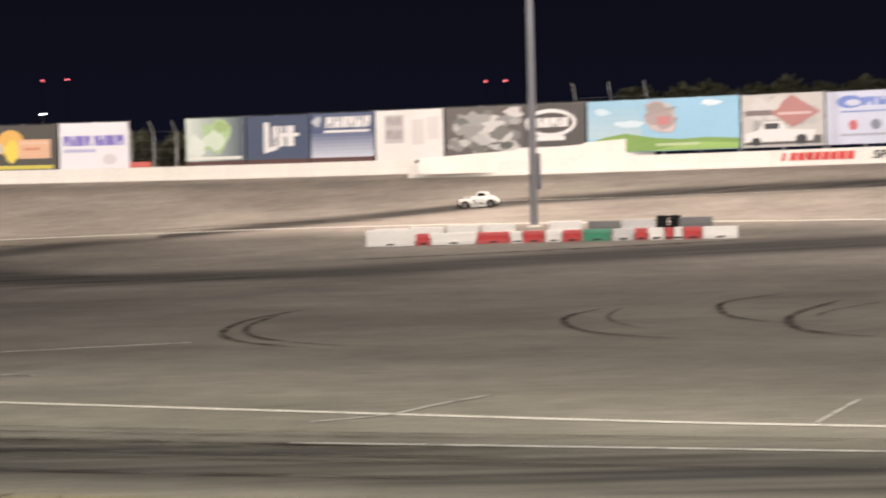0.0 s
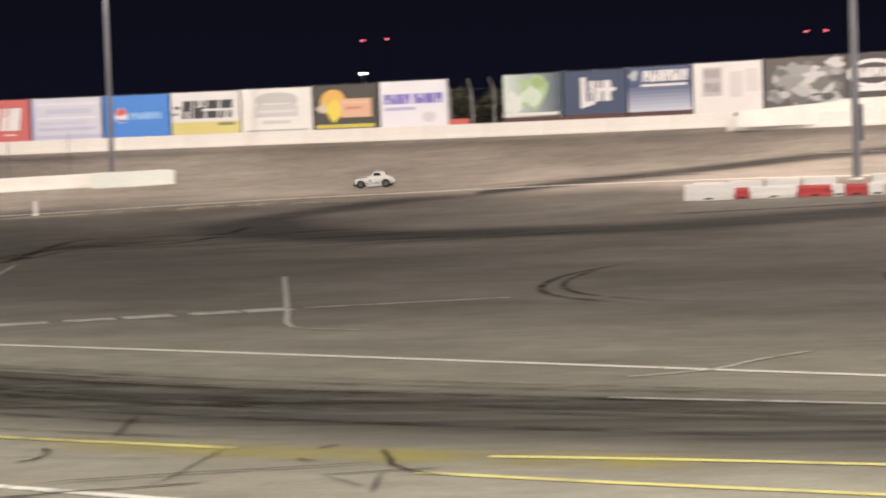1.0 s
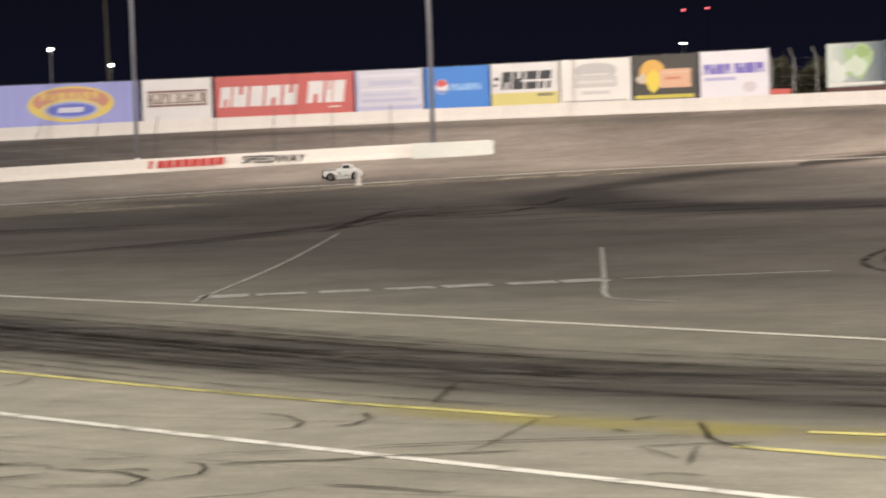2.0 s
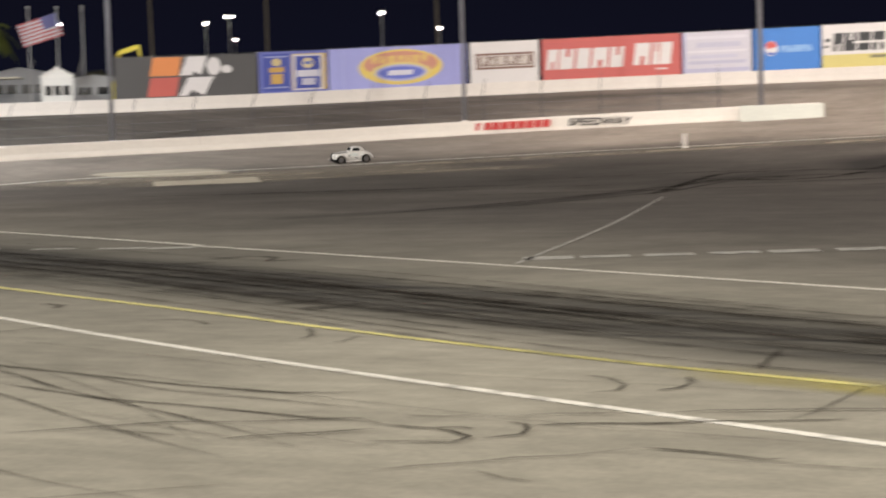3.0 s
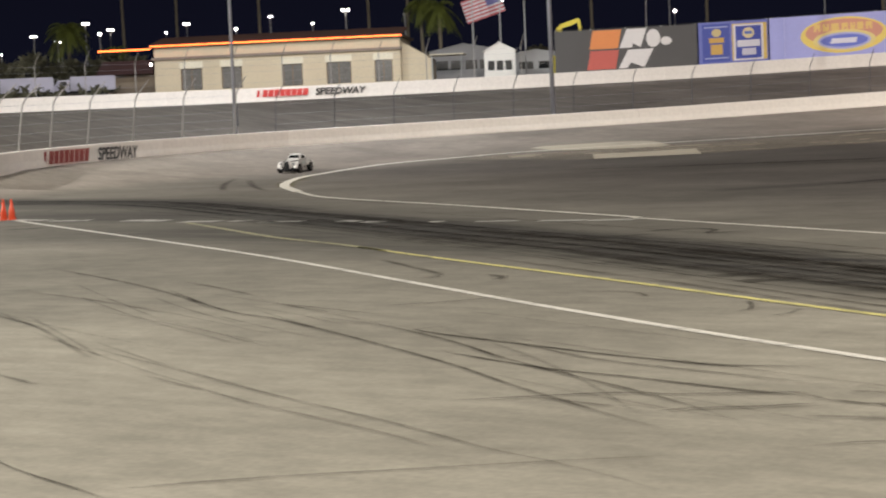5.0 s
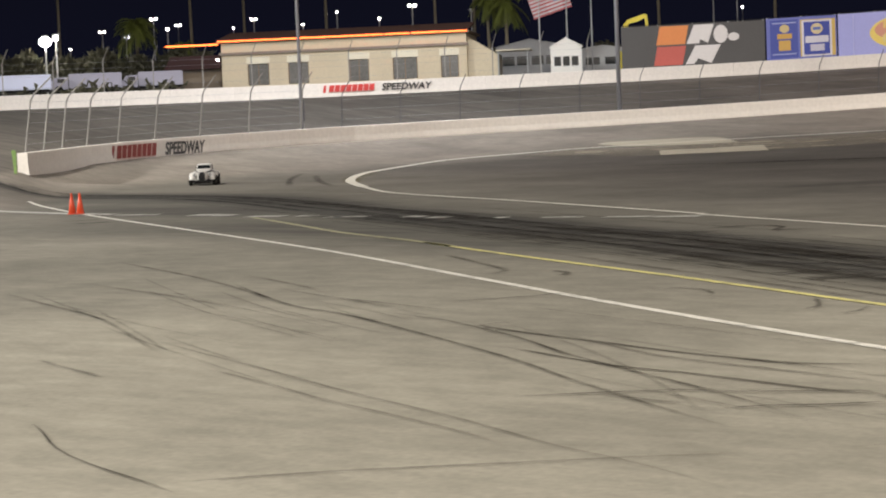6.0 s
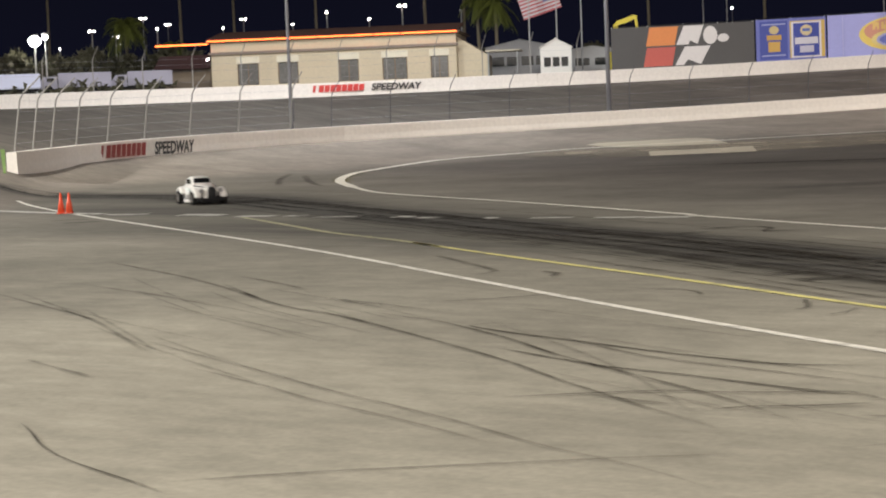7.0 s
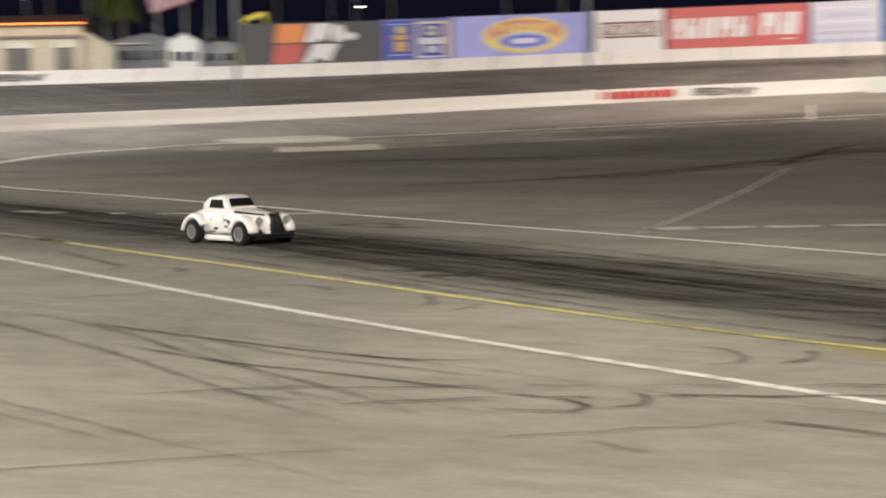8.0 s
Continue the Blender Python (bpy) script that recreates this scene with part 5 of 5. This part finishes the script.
for a, r, el, heads, size in ((52.0, 280, 2.6, 2, .6), (51.2, 330, 3.1, 2, .7), (50.81, 300, 2.8, 1, .8), (52.46, 260, 2.05, 2, .6), (52.9, 260, 2.05, 1, .6),
                              (50.5, 420, 2.9, 2, .8), (48.31, 360, 2.99, 2, .7), (48.91, 420, 2.76, 1, .8), (46.89, 320, 2.79, 1, .7), (45.89, 300, 3.11, 1, .7), (44.66, 330, 2.87, 1, .7),
                              (43.69, 300, 3.22, 2, .8), (34.95, 330, 3.24, 1, 1.0), (34.27, 320, 3.42, 2, .8), (34.12, 460, 2.75, 1, 1.0), (29.84, 310, 3.42, 1, 1.0),
                              (28.15, 380, 2.93, 1, 1.2), (52.67, 340, 2.78, 2, .7), (39.2, 300, 3.3, 2, .8), (51.9, 400, 2.4, 1, .6), (53.6, 360, 2.3, 1, .6)):
    parking_lamp(a, r, el, heads, "tall car park lamp glowing white in the night", LAMP_FAR, size * 0.55)
parking_lamp(41.97, 300, 2.99, 1, "slim unlit car park lamp post", STEEL, 0.5)
# bulb enlarged to the width of the lamp's glare
parking_lamp(54.3, 230, 2.64, 1, "very bright white floodlight behind the fence, bulb sized to its glare", LAMP, 1.5)
# second, smaller bulb added to round out the same glare
parking_lamp(54.0, 232, 2.68, 1, "very bright white floodlight behind the fence, bulb sized to its glare", LAMP, 0.7)
parking_lamp(11.5, 520, 3.02, 2, "small white lamp on a mast beyond the boards", LAMP_FAR, 0.45)
for a, el in ((11.48, 3.94), (10.79, 3.97), (-1.38, 3.7), (-1.94, 3.7)):
    mast = tagged(new("radio_mast"), "far dark mast with a red warning beacon", "mast", "radio masts")
    mast.matrix_basis = facing(a, 900)
    z = up_to(a, 900, el) - level(a, 900)
    part("lattice", rod((0, 0, 0), (0, 0, z), 0.25, 0.12, 6), BLACK, mast)
    part("beacon", rod((0, 0, z), (0, 0, z + 0.8), 0.45, 0.4, 10), LAMP_RED, mast, "glowing red beacon")

LEAF = shader("palm_leaf", (0.13, 0.15, 0.03), 0.6, 0, 0.35, 2)
TRUNK = shader("palm_trunk", (0.2, 0.17, 0.12), 0.9, 0, 0.25, 3)
SHRUB = shader("dark_leaves", (0.055, 0.052, 0.028), 0.7, 0, 0.4, 1.0)


def palm(a, r, el, crown, label):
    """A palm: tapering trunk and a crown of drooping fronds with leaflets."""
    root = tagged(new("palm_tree"), label, "palm tree", "palms behind the track")
    root.matrix_basis = facing(a, r)
    z = up_to(a, r, el) - level(a, r)
    lean = random.uniform(-.3, .3)
    smooth_shade(part("trunk", rod((0, 0, -0.2), (lean, 0, z), 0.26, 0.17, 12), TRUNK, root))
    bm = bmesh.new()
    for k in range(46):
        turn, rise = k * 2.4, random.uniform(-0.9, 1.2)
        out = Vector((math.cos(turn), math.sin(turn), 0))
        side = Vector((-out.y, out.x, 0))
        size = crown * random.uniform(0.8, 1.1)
        mid = [Vector((lean, 0, z)) + out * size * s * math.cos(rise * .6) + Vector((0, 0, size * (math.sin(rise) * s - 0.75 * s * s))) for s in (0, .25, .5, .75, 1)]
        for p, q in zip(mid, mid[1:]):
            for s in (-1, 1):
                for j in range(3):
                    base = p.lerp(q, j / 3)
                    tip = base + side * s * size * 0.2 + (q - p) * 0.7 - Vector((0, 0, size * 0.12))
                    bm.faces.new([bm.verts.new(v) for v in (base, p.lerp(q, (j + 0.8) / 3), tip)])
    part("crown", bm, LEAF, root)
    return root


palm(40.95, 240, 3.2, 2.6, "palm tree with a lit green crown behind the clubhouse")
palm(41.45, 246, 3.3, 2.2, "palm tree with a lit green crown behind the clubhouse")
palm(51.7, 262, 2.95, 3.2, "palm tree in front of the car park lamps")
palm(50.4, 250, 2.3, 2.0, "small palm tree beside the clubhouse")
for a, el in ((53.9, 5.0), (48.6, 5.2), (46.2, 5.2), (41.9, 5.3), (36.5, 5.4), (33.2, 5.8), (28.2, 5.9), (43.0, 5.6), (50.1, 5.1)):
    palm(a, 300, el, 3.0, "very tall slim palm tree standing dark against the night sky")


def hedge(name, a0, a1, r, el0, el1, label, count):
    """A mass of dark foliage in small clumps, with an uneven outline."""
    bm = bmesh.new()
    for k in range(count):
        a, rr = random.uniform(a0, a1), r + random.uniform(-4, 8)
        hill = 0.82 + 0.18 * math.sin(a * 1.7) * math.sin(a * 4.3 + 1)
        z = up_to(a, rr, el0 + (el1 - el0) * hill * random.random() ** 0.6)
        c = Vector((-rr * math.sin(radians(a)), rr * math.cos(radians(a)), z))
        for j in range(5):
            d = Vector((random.gauss(0, 1), random.gauss(0, 1), random.gauss(0, 1))).normalized() * random.uniform(.3, .9)
            e = Vector((random.gauss(0, 1), random.gauss(0, 1), random.gauss(0, 1))).normalized() * random.uniform(.3, .7)
            bm.faces.new([bm.verts.new(v) for v in (c + d, c + d + e, c + e * 0.2 - d * 0.3)])
    data = bpy.data.meshes.new(name)
    bm.to_mesh(data)
    bm.free()
    data.materials.append(SHRUB)
    return tagged(new(name, data), label, "trees", kind="stuff")


hedge("far_trees", -24, -5.3, 240, 2.4, 3.5, "dark mass of trees behind the boards at night", 5200)
hedge("far_trees", 7.0, 9.4, 200, 1.0, 2.5, "dark green shrubs seen through the gap in the boards", 700)
hedge("far_trees", 49.5, 60, 236, 0.9, 2.25, "dark shrubs and trees behind the parked trucks", 3000)
hedge("far_trees", 50.2, 58, 189, 0.85, 1.35, "low dark shrubs in front of the parked trucks", 60)
hedge("far_trees", 36.5, 42.5, 262, 0.9, 1.9, "dark shrubs behind the booths", 900)

FLAGS = []


def flagpole(a, r, flag):
    root = tagged(new("flagpole"), "slim white metal flagpole" + (" with a red and white striped flag" if flag else ""), "flagpole", "flagpoles by the booth")
    root.matrix_basis = facing(a, r)
    z = up_to(a, r, 3.75) - level(a, r)
    part("pole", rod((0, 0, 0), (0, 0, z), 0.09, 0.06, 10), SIDING, root)
    part("ball", rod((0, 0, z), (0, 0, z + 0.2), 0.1, 0.1, 10), SIDING, root)
    if flag:
        wide, top = 0.86, up_to(a, r, 3.62) - level(a, r)
        for k in range(5):
            piece = new("flag_fold")
            piece.parent = root
            tagged(piece, "fold of a striped flag")
            for s in range(13):
                c = (0.32, 0.06, 0.07) if s % 2 == 0 else (0.42, 0.39, 0.4)
                if k < 2 and s < 7:
                    c = (0.08, 0.08, 0.2)
                part("stripe", box((wide, 0.03, 0.185), (-wide / 2, 0, -0.185 * s - 0.09)), banner(c), piece)
            FLAGS.append((piece, -0.08 - k * (wide - 0.08), top - 0.24 * k, k))
    return root


flagpole(40.0, 197, False), flagpole(39.2, 203, True), flagpole(38.48, 199, False)


def loader():
    """The raised boom of a yellow machine behind the boards."""
    root = tagged(new("excavator"), "yellow excavator with its boom raised behind the boards", "excavator")
    root.matrix_basis = facing(37.2, 200)
    z0 = level(37.2, 200)
    z = lambda el: up_to(37.2, 200, el) - z0
    yellow = shader("yellow_machine_paint", (0.62, 0.5, 0.03), 0.45, 0, 0.12, 3)
    part("boom", sheet([(-1.2, z(2.36)), (-0.9, z(2.5)), (0.9, z(2.66)), (1.15, z(2.58)), (0.2, z(2.45))], 0.35), yellow, root)
    part("arm", sheet([(0.85, z(2.64)), (1.15, z(2.64)), (1.3, z(2.2)), (1.05, z(2.2))], 0.3), yellow, root)
    part("cab", box((2.0, 2, 2.2), (-0.9, 1.0, z(1.3)), 0.1), yellow, root)
    part("mast", box((0.5, 0.5, z(2.42) - z(1.3)), (-1.0, 0.2, (z(2.42) + z(1.3)) / 2), 0.05), yellow, root)
    part("tracks", box((3.0, 2.4, 0.9), (-0.6, 1.0, 0.45), 0.15), BLACK, root)
    return root


loader()
grass = tagged(new("grass_verge", bpy.data.meshes.new("grass_verge")), "bright green grass verge beside the end of the wall", "grass", kind="structure")
verge = [polar(a, r, 0.03) for r in (112, 120, 128) for a in (55.3, 57, 59, 61, 63)]
grass.data.from_pydata(verge, [], [(i * 5 + j, i * 5 + j + 1, i * 5 + j + 6, i * 5 + j + 5) for i in range(2) for j in range(4)])
grass.data.materials.append(shader("mown_grass", (0.12, 0.22, 0.03), 0.9, 0, 0.3, 3))


# ---- the race car: X forward, Y to its left ----
def superring(x, w, z0, z1, p=0.6, k=20, y0=0.0):
    c, h = (z0 + z1) / 2, (z1 - z0) / 2
    return [(x, y0 + w * math.copysign(abs(math.cos(6.2832 * i / k)) ** p, math.cos(6.2832 * i / k)), c + h * math.copysign(abs(math.sin(6.2832 * i / k)) ** p, math.sin(6.2832 * i / k))) for i in range(k)]


def fender(x, y, r, width, a0, a1, tail):
    """A pontoon fender that wraps a wheel, with a tail drawn out behind or before it."""
    rings = []
    for i in range(15):
        s = i / 14
        ang = radians(a0 + (a1 - a0) * s)
        rr = r * (1 + tail * max(0, s - 0.6) ** 1.5)
        cx, cz = x + rr * math.cos(ang), 0.29 + rr * math.sin(ang)
        out = Vector((math.cos(ang), 0, math.sin(ang)))
        w = width * (0.55 + 0.45 * math.sin(math.pi * min(1, 0.25 + s * 0.75)))
        rings.append([tuple(Vector((cx, y, cz)) + Vector((0, 1, 0)) * w * math.cos(6.2832 * j / 12) + out * 0.09 * math.sin(6.2832 * j / 12)) for j in range(12)])
    return loft(rings)


ALLOY = shader("dusty_alloy", (0.2, 0.17, 0.14), 0.6, 0.2)


def race_car():
    root = tagged(new("race_car"), "small white vintage-style coupe race car with black grille", "race car")
    s = smooth_shade
    s(part("body", loft([superring(-1.52, .3, .34, .46), superring(-1.42, .44, .25, .62), superring(-1.15, .53, .17, .8), superring(-.8, .56, .15, .87), superring(-.2, .56, .15, .86), superring(.4, .53, .15, .86),
                         superring(.8, .41, .2, .83), superring(1.2, .31, .25, .78), superring(1.42, .24, .28, .72), superring(1.5, .19, .32, .66)]), CAR_WHITE, root))
    s(part("roof", loft([superring(-.95, .33, .76, .88, .7), superring(-.86, .39, .74, 1.03, .64), superring(-.66, .425, .74, 1.14, .6), superring(-.3, .435, .74, 1.19, .56), superring(-.04, .43, .74, 1.175, .55), superring(.05, .425, .75, 1.12, .55), superring(.2, .42, .76, .94, .58), superring(.28, .41, .77, .86, .66)]), CAR_WHITE, root))
    for y in (-1, 1):
        part("side_window", sheet([(-.56, .87), (.02, .87), (-.03, 1.075), (-.46, 1.075)], .02), GLASS_DARK, root, "dark open side window").location = (0, y * .432, 0)
        part("door_number", sheet([(-.3, .5), (.12, .5), (.12, .72), (-.3, .72)], .012), banner((0.54, 0.57, 0.55)), root, "pale green door graphic").location = (0, y * .562, 0)
        part("door_mark", sheet([(-.25, .36), (-.08, .36), (-.06, .41), (-.24, .41)], .012), BLACK, root).location = (0, y * .556, 0)
        for x0, z0, x1, z1, c in ((.16, .42, .3, .46, BLACK), (-.42, .3, -.2, .33, BLACK), (.18, .56, .27, .64, banner((0.1, 0.22, 0.22))), (.3, .5, .37, .6, BLACK), (-.05, .28, .22, .31, banner((0.3, 0.3, 0.3))), (-.4, .45, -.34, .62, banner((0.3, 0.3, 0.3)))):
            part("door_mark", sheet([(x0, z0), (x1, z0), (x1 + .01, z1), (x0 + .02, z1)], .012), c, root).location = (0, y * .55, 0)
        part("side_skirt", box((1.2, .1, .12), (0, y * .56, .16), .03), CAR_WHITE, root)
        s(part("front_fender", fender(.98, y * .56, .355, .17, 4, 172, 1.0), CAR_WHITE, root))
        s(part("rear_fender", fender(-.9, y * .58, .375, .16, 25, 180, 1.7), CAR_WHITE, root))
        lamp = s(part("headlight", rod((1.16, y * .42, .62), (1.36, y * .42, .6), .085, .12, 16), CAR_WHITE, root))
        part("cover", rod((1.361, y * .42, .6), (1.375, y * .42, .6), .1, .09, 16), shader("headlight_cover", (0.2, 0.2, 0.2), 0.3), lamp)
        part("hood_stripe", rod((.48, y * .455, .795), (1.34, y * .235, .735), .03, .022, 8), BLACK, root, "black trim along the bonnet edge")
        part("front_valance", box((.3, .3, .16), (1.2, y * .42, .3), .04), BLACK, root)
    pane = sheet([(-.36, 0), (.36, 0), (.32, .235), (-.32, .235)], .02)
    part("windscreen", pane, GLASS_DARK, root, "dark windscreen").matrix_basis = pose(.235, 0, .91, 0, 0, 90) @ pose(0, 0, 0, -38, 0, 0)
    part("rear_window", sheet([(-.28, 0), (.28, 0), (.24, .16), (-.24, .16)], .02), GLASS_DARK, root).matrix_basis = pose(-.95, 0, .9, 0, 0, 90) @ pose(0, 0, 0, 34, 0, 0)
    s(part("grille", loft([superring(1.36, .2, .2, .77, .75), superring(1.5, .19, .22, .74, .75), superring(1.54, .15, .26, .7, .8)]), BLACK, root, "tall black grille"))
    part("front_bumper", rod((1.57, -.46, .27), (1.57, .46, .27), .035, sides=10), BLACK, root)
    part("front_splitter", box((.22, 1.05, .12), (1.42, 0, .22), .03), BLACK, root)
    part("fog_lamp", box((.05, .16, .06), (1.6, -.33, .33), .015), WHITE_WOOD, root, "small white lamp")
    part("rear_bumper", rod((-1.58, -.5, .32), (-1.58, .5, .32), .03, sides=10), BLACK, root)
    part("floor_pan", box((2.7, .9, .06), (0, 0, .14), .01), BLACK, root)
    wheels = []
    for x in (.98, -.9):
        for y in (-.655, .655):
            hub = new("wheel")
            hub.parent = root
            ring = [[(q * math.cos(6.2832 * i / 24), w, q * math.sin(6.2832 * i / 24)) for q, w in ((.17, -.1), (.26, -.11), (.29, -.07), (.29, .07), (.26, .11), (.17, .1))] for i in range(25)]
            s(part("tyre", loft(ring), RUBBER, hub))
            rim_bm = rod((0, -.07, 0), (0, .07, 0), .175, sides=20)
            for k in range(5):
                box((.05, .17, .13), (0, 0, .09), .0, pose(0, 0, 0, 0, 72 * k, 0), rim_bm)
            part("rim", rim_bm, DARK_STEEL, hub)
            for side in (-.085, .085):
                lip = [[((.165 + .02 * math.cos(6.2832 * j / 6)) * math.cos(6.2832 * i / 20), side + .02 * math.sin(6.2832 * j / 6), (.165 + .02 * math.cos(6.2832 * j / 6)) * math.sin(6.2832 * i / 20)) for j in range(6)] for i in range(21)]
                part("rim_lip", loft(lip), ALLOY, hub, "dusty alloy rim lip")
            wheels.append((hub, x, y))
    return root, wheels


CAR, WHEELS = race_car()
CAR.scale = (1.03, 1.03, 1.03)
CAR_WAY = [(0.0, 2.8, 147.2), (0.5, -13.7, 148.8), (1.0, -29.5, 147.9), (1.2, -35.4, 147.3), (2.3, -62.0, 136.4), (2.5, -66.1, 133.3), (2.7, -69.8, 130.1), (3.0, -74.9, 125.4), (3.5, -82.1, 117.3), (4.0, -87.9, 109.3), (4.5, -91.9, 101.0), (5.0, -93.7, 92.5),
           (5.55, -92.3, 82.4), (5.95, -88.0, 74.4), (6.3, -82.2, 68.0), (6.5, -78.4, 64.7), (7.0, -65.5, 55.4), (7.2, -58.1, 51.2), (7.5, -48.4, 46.5), (7.6, -45.0, 45.0), (7.8, -37.7, 42.1), (8.0, -30.3, 39.0)]


# how far the nose points into the bend, in degrees, while the tail slides
SLIDE = {3.5: 8, 4.0: 20, 4.5: 32, 5.0: 24, 5.55: 14, 5.95: 8, 6.3: 4, 6.5: 4, 7.0: 11, 7.2: 9, 7.5: 7, 7.6: 7, 7.8: 7, 8.0: 8}


def motions():
    knots = [Vector((x, y, 0)) for _, x, y in CAR_WAY]
    rows = []
    for i, (t, x, y) in enumerate(CAR_WAY):
        d = (knots[min(i + 1, len(knots) - 1)] - knots[max(i - 1, 0)]).normalized()
        d = (pose(0, 0, 0, 0, 0, SLIDE.get(t, 0)) @ d).normalized()
        here = Vector((x, y, ground_z(x, y)))
        ahead = Vector((x + d.x, y + d.y, ground_z(x + d.x, y + d.y))) - here
        left = Vector((x - d.y, y + d.x, ground_z(x - d.y, y + d.x))) - here
        fx = ahead.normalized()
        fz = fx.cross(left).normalized()
        fy = fz.cross(fx)
        m = Matrix(((fx.x, fy.x, fz.x, here.x), (fx.y, fy.y, fz.y, here.y), (fx.z, fy.z, fz.z, here.z), (0, 0, 0, 1)))
        rows.append((t, m))
    walk(CAR, rows)
    for hub, x, y in WHEELS:
        walk(hub, [(k / 30, pose(x, y, 0.29, 0, 80 * k, 0)) for k in range(241)])
    for piece, x, z, k in FLAGS:
        walk(piece, [(t * 0.5, pose(x, 0.05 * math.sin(k), z, 0, -17, 18 * math.sin(k * 1.7 - t * 1.9))) for t in range(17)])


motions()
